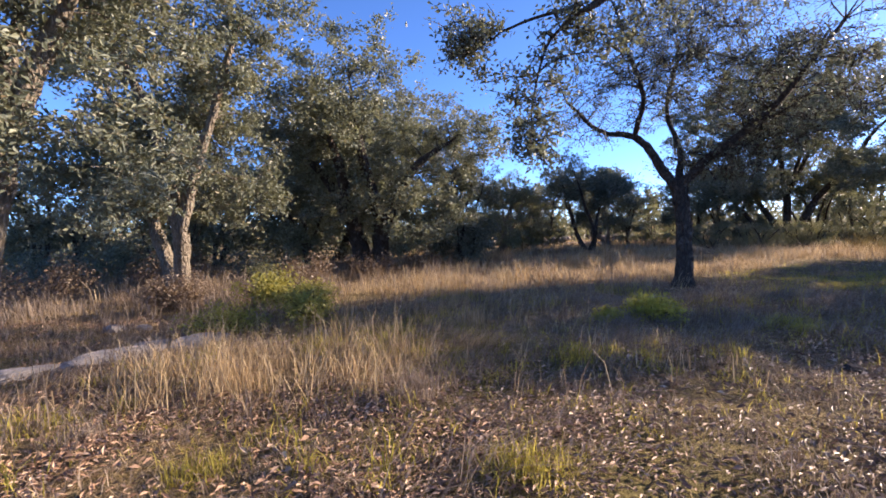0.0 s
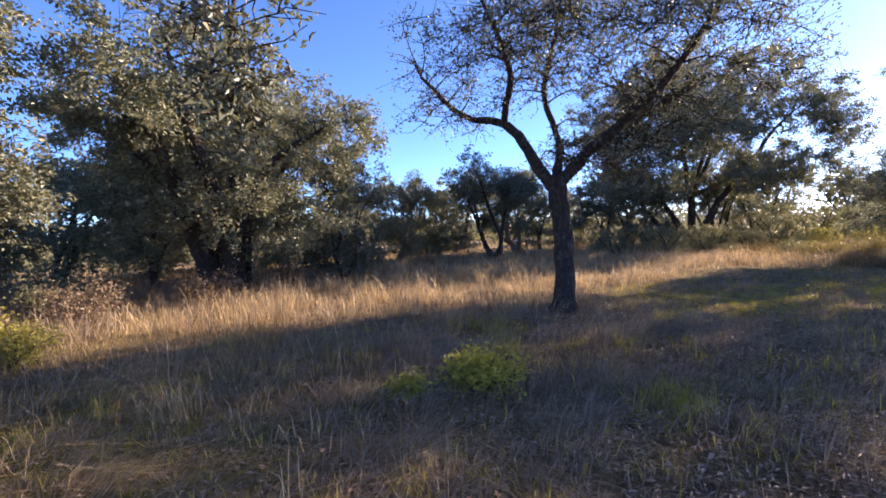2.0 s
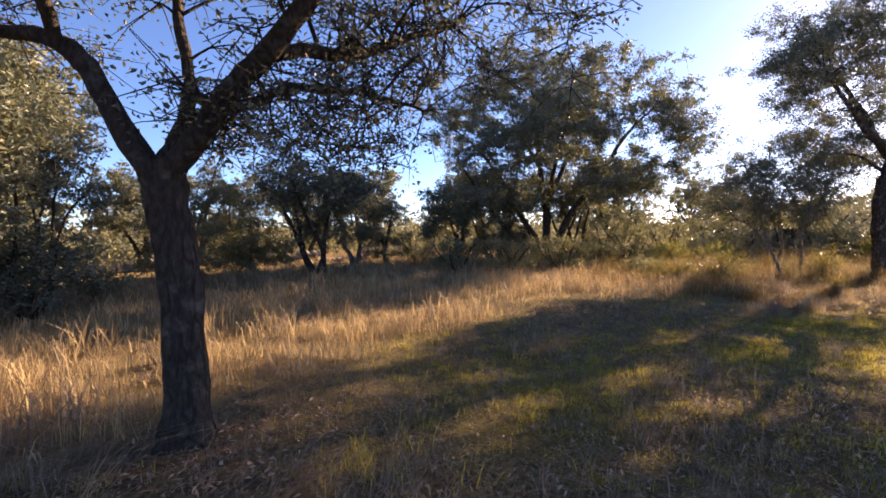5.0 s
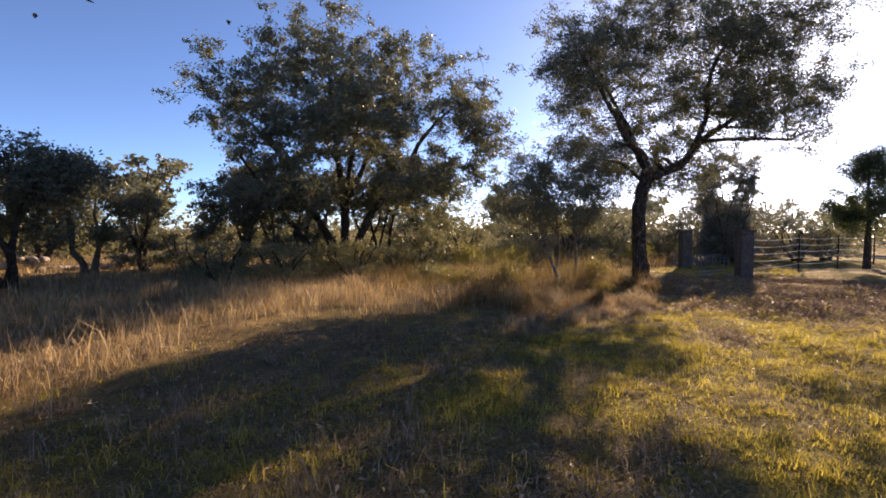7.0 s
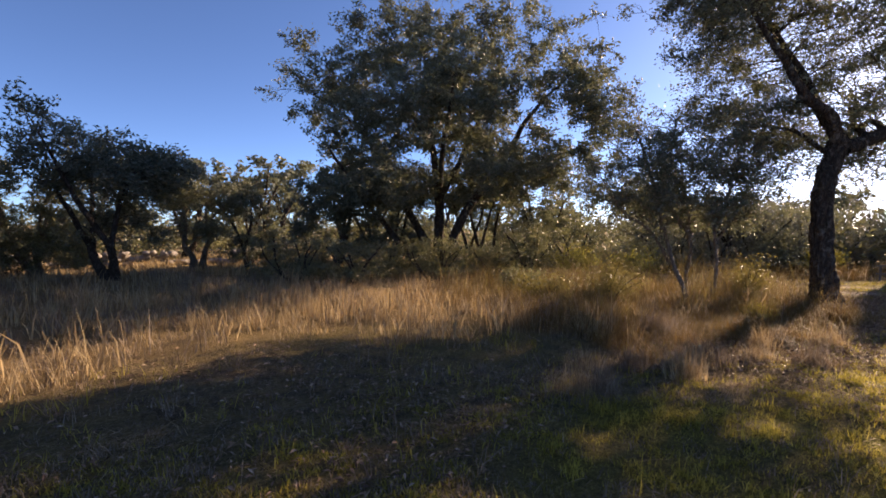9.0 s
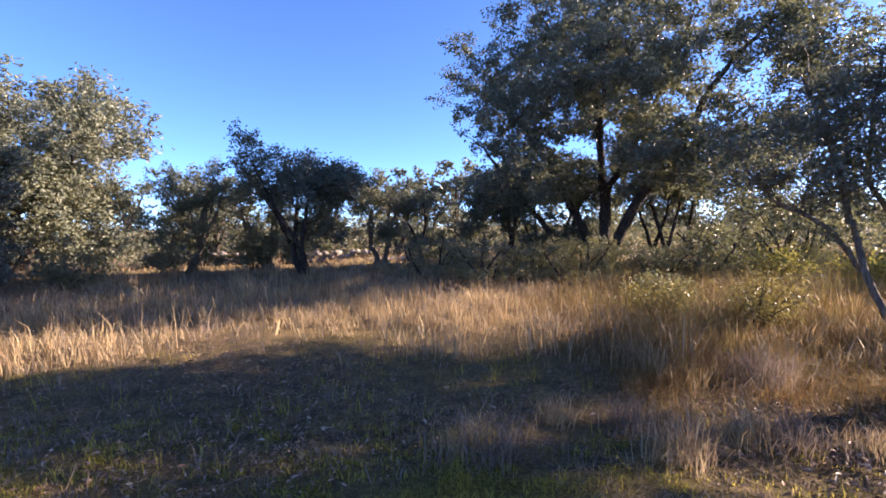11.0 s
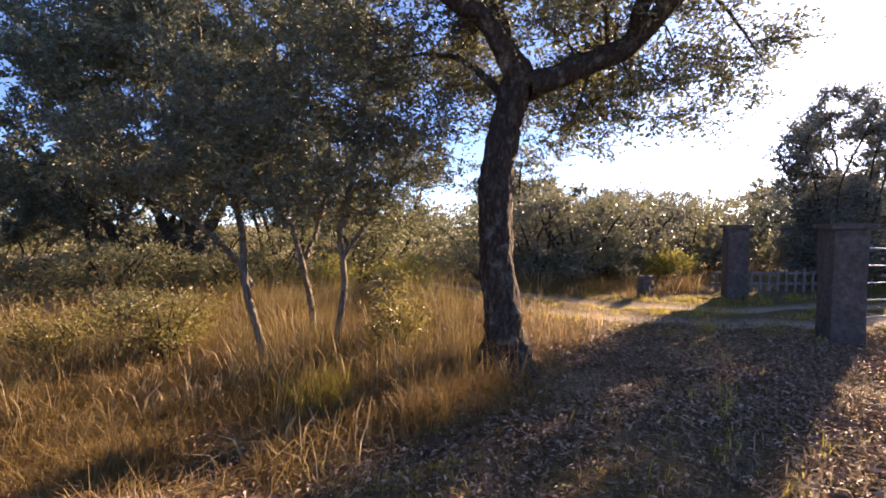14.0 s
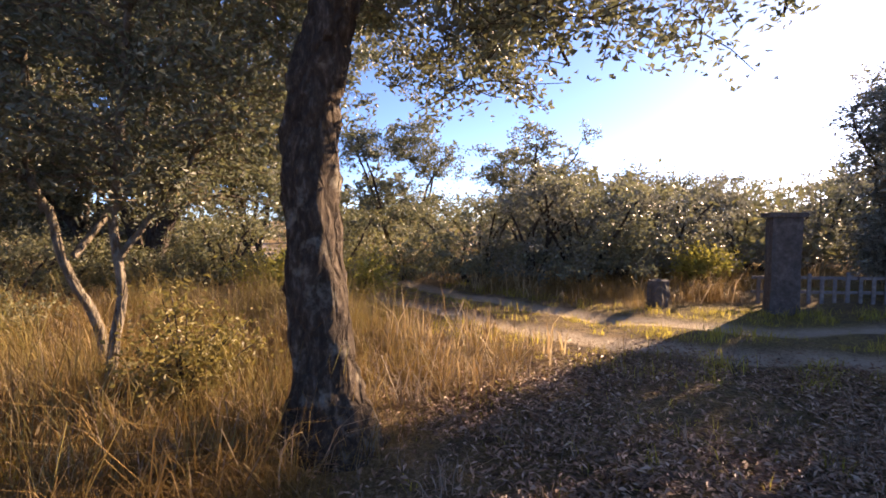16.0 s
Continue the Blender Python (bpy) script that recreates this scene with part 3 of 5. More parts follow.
def leaning_cork_oak():
    H = 33.0
    stems = [sideways(H, [(0.03, 0, 0.25, 0), (0.0, 0.5, 0.20, 0), (-0.06, 1.2, 0.18, 0), (-0.08, 1.9, 0.175, 0), (-0.02, 2.4, 0.17, 0), (0.14, 2.85, 0.16, 0), (0.22, 3.15, 0.17, 0)])]
    limbs = [sideways(H, [(0.22, 3.0, 0.13, 0), (0.7, 3.2, 0.12, 0.1), (1.35, 3.5, 0.105, 0.2), (1.95, 4.15, 0.09, 0.3), (2.8, 4.8, 0.06, 0.2), (3.5, 5.4, 0.03, 0.4)]),
             sideways(H, [(0.2, 3.0, 0.12, 0), (-0.15, 3.5, 0.10, -0.2), (-0.7, 3.9, 0.08, -0.4), (-1.2, 4.5, 0.06, -0.6), (-1.9, 5.4, 0.03, -0.9)]),
             sideways(H, [(0.2, 3.1, 0.11, 0), (-0.1, 3.9, 0.09, 0.3), (-0.3, 4.8, 0.07, 0.6), (-0.8, 6.0, 0.04, 0.9), (-1.0, 7.0, 0.02, 1.0)]),
             sideways(H, [(1.3, 3.45, 0.08, 0.2), (1.4, 4.3, 0.07, -0.5), (1.2, 5.4, 0.05, -1.0), (1.5, 6.3, 0.03, -1.2)]),
             sideways(H, [(0.6, 3.2, 0.07, 0.1), (1.0, 3.7, 0.06, 1.0), (1.6, 4.4, 0.04, 2.0)]),
             sideways(H, [(1.9, 4.1, 0.06, 0.3), (2.6, 4.0, 0.045, -0.5), (3.3, 3.9, 0.03, -1.2)]),
             sideways(H, [(1.0, 3.35, 0.06, 0.15), (1.2, 3.7, 0.05, 0.9), (1.3, 3.5, 0.03, 1.7), (1.6, 3.0, 0.014, 2.2)]),
             sideways(H, [(1.9, 4.1, 0.035, 0.3), (2.4, 4.3, 0.025, 0.9), (2.9, 4.1, 0.016, 1.3), (3.3, 3.7, 0.01, 1.5)]),
             sideways(H, [(2.4, 4.5, 0.05, 0.25), (3.3, 4.5, 0.035, 0.3), (4.3, 4.4, 0.015, 0.1)]),
             sideways(H, [(0.1, 2.85, 0.05, 0.05), (-0.35, 3.3, 0.04, 0.2), (-0.8, 3.5, 0.025, 0.4), (-1.3, 3.5, 0.012, 0.6)])]
    blobs = [ball(H, 2.4, 0.0, 4.8, 1.7, 1.2), ball(H, -1.6, -0.3, 5.6, 1.6, 1.5), ball(H, 0.2, 0.3, 6.6, 1.9, 1.4), ball(H, 1.2, 1.6, 5.0, 1.6, 1.3),
             ball(H, 1.4, -1.2, 5.6, 1.7, 1.3), ball(H, 3.2, -0.9, 4.9, 1.0, 0.7), ball(H, 1.0, 0.2, 4.0, 1.0, 0.6), ball(H, 1.6, 0.9, 3.45, 0.9, 0.6), ball(H, 2.7, 1.2, 3.5, 0.9, 0.8), ball(H, -1.0, 0.9, 4.0, 1.1, 0.9), ball(H, 2.0, -1.6, 4.4, 1.0, 0.7), ball(H, 0.8, 1.9, 3.5, 0.8, 0.6), ball(H, 1.9, 2.2, 3.7, 0.8, 0.6), ball(H, 1.5, -2.1, 6.6, 1.7, 1.2), ball(H, -0.9, 1.9, 6.2, 1.5, 1.4), ball(H, -0.8, 0.3, 3.5, 0.75, 0.5), ball(H, 0.0, 2.0, 3.5, 0.9, 0.8), ball(H, 0.5, 3.0, 3.7, 0.9, 0.9), ball(H, -0.5, 2.6, 4.4, 1.0, 0.8),
             ball(H, 4.6, 0.0, 3.9, 0.8, 0.7), ball(H, 3.7, -0.2, 5.0, 1.0, 0.8), ball(H, 1.8, -0.4, 7.0, 1.8, 1.2), ball(H, 0.3, 0.3, 7.5, 1.7, 1.0), ball(H, 3.2, -1.0, 6.4, 1.4, 1.0), ball(H, -2.5, 0.0, 6.3, 1.3, 1.1), ball(H, 3.0, -1.6, 4.7, 1.3, 1.0), ball(H, 3.0, 0.2, 5.8, 1.4, 1.0), ball(H, 1.3, 0.3, 2.85, 0.6, 0.5), ball(H, 0.8, 0.7, 2.9, 0.6, 0.6), ball(H, 1.7, 0.5, 3.0, 0.6, 0.6), ball(H, 0.7, 1.4, 2.8, 0.6, 0.6), ball(H, 1.2, 0.8, 3.25, 0.9, 0.7)]
    grow("cork_oak", 20.75, 12.98, "leaning cork oak with rough furrowed bark beside the gate track", stems, limbs, blobs, 1080, 125000, 0.07, BARK_CORK, LEAF_OAK, 23, 0.36, sides=28, rough=0.17)


def big_oak():
    H = 38.0
    st = lambda *p: sideways(H, p)
    stems = [st((0.3, 0, 0.2, 0), (0.7, 1.2, 0.17, 0.1), (1.2, 2.3, 0.15, 0.2)), st((-0.2, 0, 0.2, 0.2), (-0.4, 1.0, 0.17, 0.3), (-0.9, 1.9, 0.14, 0.4)),
             st((0.05, 0, 0.22, 0.3), (0.1, 1.3, 0.19, 0.4), (0.05, 2.6, 0.16, 0.5)), st((-0.5, 0, 0.13, -0.2), (-1.1, 0.9, 0.11, -0.4), (-1.8, 1.9, 0.09, -0.6))]
    limbs = [st((1.2, 2.25, 0.14, 0.2), (2.6, 4.2, 0.11, 0.1), (3.5, 5.6, 0.07, 0), (4.6, 6.6, 0.03, 0)), st((-0.9, 1.85, 0.13, 0.4), (-2.3, 4.2, 0.1, 0.3), (-3.4, 5.6, 0.06, 0.2), (-4.8, 6.6, 0.03, 0)),
             st((0.05, 2.5, 0.15, 0.5), (-0.2, 4.6, 0.12, 0.7), (-0.4, 7, 0.08, 0.6), (-0.6, 9, 0.03, 0.4)), st((0.05, 2.5, 0.12, 0.5), (0.9, 4.6, 0.1, 1.4), (1.8, 7, 0.05, 2), (2.2, 8.4, 0.03, 2.2)),
             st((-1.8, 1.85, 0.09, -0.6), (-2.6, 3, 0.07, -1.2), (-3.3, 4.2, 0.04, -1.6)), st((0.1, 2.4, 0.1, 0.4), (0.6, 4.4, 0.08, -1.0), (1.2, 6.4, 0.04, -2)), st((-0.3, 4.5, 0.08, 0.6), (-1.5, 6.5, 0.05, 1.8), (-2, 8, 0.03, 2.4))]
    blobs = [ball(H, -3.9, 0, 6.9, 2.3, 1.6), ball(H, -0.8, 0.2, 8.4, 2.7, 1.9), ball(H, 2.0, 0.6, 8.1, 2.1, 1.5), ball(H, 4.5, 0, 6.9, 1.9, 1.8), ball(H, 5.4, -0.3, 5.2, 1.5, 1.2), ball(H, 1.2, -1.6, 5.6, 2.4, 1.8),
             ball(H, -1.8, -1.4, 5.2, 2.2, 1.7), ball(H, 0.2, 2.2, 6.2, 2.8, 2.0), ball(H, 2.4, -0.8, 3.6, 1.5, 1.2), ball(H, -2.6, 0.4, 3.4, 1.6, 1.1), ball(H, 0.2, -0.6, 3.2, 1.4, 0.9), ball(H, 3.4, 0.4, 2.6, 1.2, 1.0), ball(H, -3.6, 0.2, 4.6, 1.5, 1.2), ball(H, -1.4, -1.0, 2.4, 1.0, 0.8),
             ball(H, -1.0, -2.2, 3.1, 1.8, 1.0), ball(H, 1.6, 1.6, 3.3, 1.8, 1.2), ball(H, -3.0, -1.0, 2.6, 1.5, 1.0), ball(H, 3.0, -1.5, 3.4, 1.5, 1.1), ball(H, 0, 2.6, 3.5, 2.0, 1.3), ball(H, 4.4, -0.6, 3.9, 1.4, 1.0), ball(H, -2.4, 1.8, 3.2, 1.7, 1.2)]
    grow("holm_oak", 17.3, 23.7, "large many-stemmed oak with dense grey-green crown in the meadow", stems, limbs, blobs, 1250, 125000, 0.126, BARK_DARK, LEAF_OAK, 37, 0.45, sides=12, twigs=3, even=0.85)


def slim_stems():
    H = 20.0
    st = lambda *p: sideways(H, p)
    stems = [st((-0.35, 0, 0.044, -0.3), (-0.47, 0.45, 0.040, -0.25), (-0.62, 0.95, 0.038, -0.1), (-0.72, 1.55, 0.034, 0.1)),
             st((0.0, 0, 0.040, 0.45), (-0.03, 0.6, 0.037, 0.4), (-0.1, 1.1, 0.034, 0.2), (-0.25, 1.6, 0.032, 0.2)),
             st((0.25, 0, 0.040, 0.05), (0.36, 0.6, 0.037, 0.05), (0.4, 1.0, 0.035, 0.1), (0.36, 1.6, 0.032, 0.1))]
    limbs = [st((-0.72, 1.5, 0.04, 0.1), (-0.9, 2.3, 0.035, 0.1), (-1.2, 3.3, 0.02, 0.2)), st((-0.25, 1.55, 0.038, 0.2), (-0.5, 2.2, 0.03, 0.3), (-0.4, 3.6, 0.02, 0.3)), st((0.36, 1.55, 0.038, 0.1), (0.5, 2.3, 0.03, 0), (0.7, 3.6, 0.02, -0.1)),
             st((-0.6, 0.9, 0.035, 0.05), (-1.0, 1.5, 0.03, 0), (-1.5, 1.85, 0.022, 0), (-1.9, 2.4, 0.014, 0)), st((0.38, 1.2, 0.03, 0.1), (0.8, 1.9, 0.022, 0.2), (1.2, 2.7, 0.014, 0.3)), st((-0.05, 1.2, 0.03, 0.2), (0.1, 2.0, 0.025, 0.7), (0.1, 3.0, 0.016, 1.0))]
    blobs = [ball(H, -0.9, 0.1, 2.9, 1.0, 0.9), ball(H, 0.2, 0.3, 3.4, 1.1, 0.9), ball(H, 0.9, 0.1, 2.7, 0.8, 0.8), ball(H, -1.6, 0, 2.4, 0.7, 0.6), ball(H, -0.2, -0.3, 2.5, 1.0, 0.7), ball(H, -1.2, 0.3, 1.9, 0.7, 0.5), ball(H, 0.6, 0.4, 2.0, 0.8, 0.5), ball(H, -0.6, -0.3, 1.95, 0.9, 0.45), ball(H, 0.3, 0.8, 1.9, 0.9, 0.5), ball(H, -1.7, 0.4, 2.0, 0.7, 0.5), ball(H, 1.5, 0.4, 3.5, 0.8, 0.9), ball(H, 1.2, 0.5, 2.5, 0.6, 0.6)]
    grow("olive_sapling", 18.95, 14.15, "clump of slim pale olive stems in tall ochre grass", stems, limbs, blobs, 360, 33000, 0.06, BARK_PALE, LEAF_OAK, 41, 0.30, sides=10, rough=0.08)


def generic(name, x, y, h, r, seed, label, bark=None, foliage=None, clumps=110, leaves=16000, leaf=0.13, low=0.34, stems_n=1, fork=0.25, group="", spread=None, lean=0.0, twigs=3, girth=1.0, skirt=False):
    """A round-headed tree of the meadow, h high with a crown r wide to each side."""
    g = np.random.RandomState(seed)
    stems, limbs = [], []
    tr = (0.028 * h + 0.03) * girth
    for k in range(stems_n):
        a = g.uniform(0, 6.28)
        o = 0.0 if stems_n == 1 else tr * 1.2
        top = (lean * h * 0.3 + math.cos(a) * (o + 0.1 * h * (stems_n > 1)), math.sin(a) * (o + 0.1 * h * (stems_n > 1)), fork * h)
        rr = tr / (1 + 0.25 * (stems_n - 1))
        stems.append([(math.cos(a) * o, math.sin(a) * o, 0, rr), ((math.cos(a) * o + top[0]) / 2 + g.normal(0, 0.06), (math.sin(a) * o + top[1]) / 2 + g.normal(0, 0.06), fork * h * 0.5, rr * 0.85), (*top, rr * 0.8)])
        n = 4 if stems_n == 1 else 2
        for i in range(n):
            b = a + (i - (n - 1) / 2) * 6.28 / 4 + g.normal(0, 0.3)
            e = g.uniform(0.4, 0.62)
            q = np.array([top[0] + math.cos(b) * r * e, top[1] + math.sin(b) * r * e, h * g.uniform(0.6, 0.8)])
            m = (np.array(top) + q) / 2 + np.array([g.normal(0, 0.15), g.normal(0, 0.15), 0.05 * h])
            limbs.append([(*(np.array(top) - [0, 0, 0.05]), rr * 0.7), (*m, rr * 0.45), (*q, 0.025)])
    blobs = []
    for l in limbs:
        blobs.append((l[2][0] * 0.95, l[2][1] * 0.95, l[2][2], r * g.uniform(0.38, 0.52), r * g.uniform(0.38, 0.52), h * g.uniform(0.13, 0.19)))
    for i in range(8):
        b = g.uniform(0, 6.28)
        e = g.uniform(0.15, 0.62) * r
        zz = h * g.uniform(low + 0.12, 0.82)
        blobs.append((lean * h * 0.3 + math.cos(b) * e, math.sin(b) * e, zz, r * g.uniform(0.32, 0.48), r * g.uniform(0.32, 0.48), h * g.uniform(0.11, 0.18)))
    if low < 0:
        for i in range(5):
            b = i * 1.26
            if h < 5:
                blobs.append((math.cos(b) * r * 0.6, math.sin(b) * r * 0.6, h * 0.24, r * 0.5, r * 0.5, h * 0.24))
            else:
                blobs.append((math.cos(b) * r * 0.55, math.sin(b) * r * 0.55, h * 0.33, r * 0.38, r * 0.38, h * 0.12))
    if skirt:
        for i in range(8):
            b = i * 0.785 + g.uniform(-0.2, 0.2)
            blobs.append((math.cos(b) * r * 0.66, math.sin(b) * r * 0.66, h * 0.17, r * 0.36, r * 0.36, h * 0.14))
            blobs.append((math.cos(b) * r * 0.5, math.sin(b) * r * 0.5, h * 0.42, r * 0.36, r * 0.36, h * 0.14))
    return grow(name, x, y, label, stems, limbs, blobs, clumps, leaves, leaf, bark or BARK_DARK, foliage or LEAF_OLIVE, seed, spread or (0.1 * r + 0.22), group=group, sides=10, twigs=twigs)


old_fork_tree()
leaning_cork_oak()
big_oak()
slim_stems()
# the pair of trees in the dry grass at the start
generic("holm_oak", -2.5, 17.6, 8.0, 4.6, 51, "broad holm oak with thick dark clustered trunk and olive crown", BARK_DARK, LEAF_OLIVE, 560, 62000, 0.125, 0.12, 3, 0.22, girth=2.0, spread=0.5)
generic("cork_oak", -6.4, 11.5, 8.2, 3.0, 52, "oak with two gnarled pale trunks and an olive-green crown", BARK_PALE, LEAF_OLIVE, 520, 52000, 0.115, -0.01, 2, 0.2, spread=0.46)
generic("cork_oak", -6.3, 6.0, 7.5, 3.2, 53, "oak with pale leaning trunk and sunlit crown beside a rock slab", BARK_PALE, LEAF_OLIVE, 320, 36000, 0.1, 0.2, 1, 0.36, lean=0.3, spread=0.45)
generic("olive_tree", 7.5, 23.9, 4.7, 2.6, 54, "low dark olive tree with a split trunk", BARK_DARK, LEAF_DARK, 200, 21000, 0.115, 0.2, 2, 0.2)
generic("olive_tree", 14.3, 27.6, 4.9, 2.0, 55, "small dark olive tree among the dry grass", BARK_DARK, LEAF_DARK, 130, 12000, 0.135, 0.12, 2, 0.2)
generic("olive_tree", 25.6, 28.7, 6.2, 2.4, 56, "slender grey-green tree behind the meadow", BARK_DARK, LEAF_OAK, 170, 12000, 0.14, -0.01, 2, 0.2, girth=0.6)
generic("olive_tree", 30.0, 25.0, 5.4, 2.2, 57, "feathery grey-green tree by the track", BARK_DARK, LEAF_OLIVE, 150, 11000, 0.135, -0.01, 2, 0.2, girth=0.6)
generic("olive_tree", 31.0, 14.45, 4.7, 1.05, 75, "leafy grey tree close behind the gate pillars", BARK_DARK, LEAF_PALE, 300, 24000, 0.09, -0.01, 3, 0.15, girth=0.4, spread=0.34, skirt=True)
generic("olive_tree", 33.6, 15.3, 5.6, 1.1, 61, "tall leafy tree in the hedge behind the gate", BARK_DARK, LEAF_PALE, 240, 16000, 0.12, -0.01, 3, 0.2, girth=0.5, spread=0.35, skirt=True)
generic("holm_oak", -6.0, 25.4, 10.0, 5.3, 59, "dark round-headed oak behind the meadow", BARK_DARK, LEAF_OLIVE, 760, 56000, 0.205, -0.01, 2, 0.2, spread=0.7, skirt=True)
generic("olive_tree", 0.6, 18.4, 4.9, 1.6, 68, "dark thin-stemmed tree beside the broad holm oak", BARK_DARK, LEAF_DARK, 170, 17000, 0.1, -0.01, 3, 0.15, girth=0.6)
generic("olive_tree", -5.6, 19.4, 5.6, 2.4, 69, "grey-green bushy olive tree in the thicket below the oaks", BARK_DARK, LEAF_OLIVE, 180, 16000, 0.13, -0.01, 3, 0.15, girth=0.7)
generic("olive_tree", -12.6, 25.6, 6.0, 3.0, 70, "grey-green bushy tree at the back of the thicket", BARK_DARK, LEAF_OLIVE, 170, 13000, 0.17, -0.01, 3, 0.15)
generic("olive_tree", -17.0, 20.5, 5.4, 3.0, 72, "dark bushy tree at the back of the thicket", BARK_DARK, LEAF_OLIVE, 170, 13000, 0.17, -0.01, 3, 0.15)
generic("olive_tree", -10.6, 18.0, 4.6, 2.3, 73, "grey-green bushy tree in the thicket", BARK_DARK, LEAF_OLIVE, 160, 14000, 0.13, -0.01, 3, 0.15, girth=0.6)
generic("olive_tree", 3.4, 36.4, 6.0, 2.3, 74, "light olive tree far across the meadow", BARK_PALE, LEAF_OLIVE, 120, 8000, 0.19, -0.01, 2, 0.15)
generic("olive_tree", 16.2, 26.2, 4.2, 2.0, 62, "low dark olive beneath the big oak", BARK_DARK, LEAF_DARK, 110, 13000, 0.11, -0.01, 3, 0.15)
generic("olive_tree", 20.4, 26.0, 4.6, 1.9, 63, "light yellowish tree beneath the big oak", BARK_DARK, LEAF_FAR, 110, 11000, 0.1, 0.02, 3, 0.15)
generic("olive_tree", 9.4, 26.8, 4.3, 1.6, 64, "light olive-coloured tree at the meadow edge", BARK_PALE, LEAF_OLIVE, 100, 11000, 0.1, 0.05, 2, 0.2)
generic("olive_tree", 11.2, 28.2, 3.7, 1.3, 65, "small grey tree at the meadow edge", BARK_DARK, LEAF_DARK, 80, 8000, 0.1, -0.01, 2, 0.2)
generic("olive_tree", 2.8, 24.0, 4.4, 1.7, 66, "sunlit yellowish olive tree in the meadow", BARK_PALE, LEAF_FAR, 120, 12000, 0.1, -0.01, 3, 0.2)
generic("olive_tree", 5.2, 26.0, 3.9, 1.6, 67, "sunlit yellowish olive tree in the meadow", BARK_PALE, LEAF_FAR, 110, 11000, 0.1, -0.01, 2, 0.2)
generic("olive_tree", 0.6, 29.0, 4.9, 2.4, 60, "dark bushy tree at the meadow edge", BARK_DARK, LEAF_DARK, 120, 10000, 0.15, 0.02, 2, 0.15)


def overhead_oak():
    """The oak beside the first steps, whose boughs hang into view."""
    stems = [[(0, 0, 0, 0.2), (-0.05, 0.03, 1.1, 0.17), (-0.2, 0.1, 2.4, 0.16)]]
    limbs = [[(-0.2, 0.1, 2.3, 0.12), (-1.4, 0.9, 3.5, 0.09), (-3.0, 2.1, 4.1, 0.06), (-4.5, 2.9, 3.7, 0.03)],
             [(-0.2, 0.1, 2.3, 0.12), (-0.8, -0.8, 4.0, 0.08), (-1.6, -1.6, 5.4, 0.03)],
             [(-0.2, 0.1, 2.3, 0.12), (0.7, 0.6, 4.0, 0.08), (1.6, 0.8, 5.4, 0.03)],
             [(-1.4, 0.9, 3.5, 0.06), (-2.4, 2.2, 4.0, 0.05), (-3.2, 3.0, 4.2, 0.025)],
             [(-4.2, 2.75, 3.8, 0.03), (-4.8, 3.05, 3.4, 0.02), (-5.0, 3.15, 2.8, 0.012), (-5.0, 3.15, 2.15, 0.008)],
             [(-4.5, 2.9, 3.7, 0.025), (-5.3, 3.2, 3.6, 0.016), (-5.9, 3.3, 3.3, 0.008)]]
    blobs = [(-5.0, 3.15, 2.3, 0.32, 0.3, 0.4), (-4.95, 3.1, 2.8, 0.45, 0.4, 0.45), (-4.5, 3.0, 3.45, 0.9, 0.5, 0.4), (-5.6, 3.25, 3.4, 0.6, 0.4, 0.4), (-3.2, 2.5, 3.9, 1.2, 0.8, 0.7), (-1.2, 0.0, 4.9, 1.8, 1.6, 1.1), (0.9, 0.3, 4.9, 1.6, 1.6, 1.2)]
    grow("cork_oak", 6.1, 2.4, "oak with boughs of small leaves hanging over the path", stems, limbs, blobs, 170, 8000, 0.066, BARK_CORK, LEAF_OAK, 61, 0.26, sides=14, droop=0.5, even=0.12)


overhead_oak()


def pine(x, y):
    g = np.random.RandomState(71)
    root = thing("pine_tree", x, y, float(land(x, y)) - 0.02, "young umbrella pine with dark needles behind the wire fence", "tree")
    b = Bag()
    b.tube(curve([(0, 0, 0, 0.13), (0.05, 0, 1.4, 0.11), (0, 0.05, 3.0, 0.07), (0, 0, 4.6, 0.02)], 26)[:, :3], np.linspace(0.14, 0.02, 26), 10, 0.1, 3)
    part("trunk", b.mesh("trunk"), BARK_DARK, root)
    at, dirs = [], []
    for k in range(34):
        z = g.uniform(1.5, 4.5)
        a = g.uniform(0, 6.28)
        ln = np.interp(z, [1.4, 2.4, 4.6], [1.5, 1.7, 0.35]) * g.uniform(0.7, 1.1)
        tip = np.array([math.cos(a) * ln, math.sin(a) * ln, z + 0.35 * ln])
        lb = Bag()
        line = curve([(0, 0, z), (tip[0] * 0.5, tip[1] * 0.5, z + 0.05 * ln), tuple(tip)], 7)
        lb.tube(line, np.linspace(0.025, 0.006, 7), 4)
        for t in range(7):
            p = line[2 + t % 5] + g.normal(0, 0.12, 3)
            at.append(p + g.normal(0, 0.13, (110, 3)))
        part("branch", lb.mesh("branch"), BARK_DARK, root)
    at = np.concatenate(at)
    part("crown", leaf_mesh("crown", at, 0.17, 0.02, g, -0.5), NEEDLES, root)


pine(33.0, 10.0)

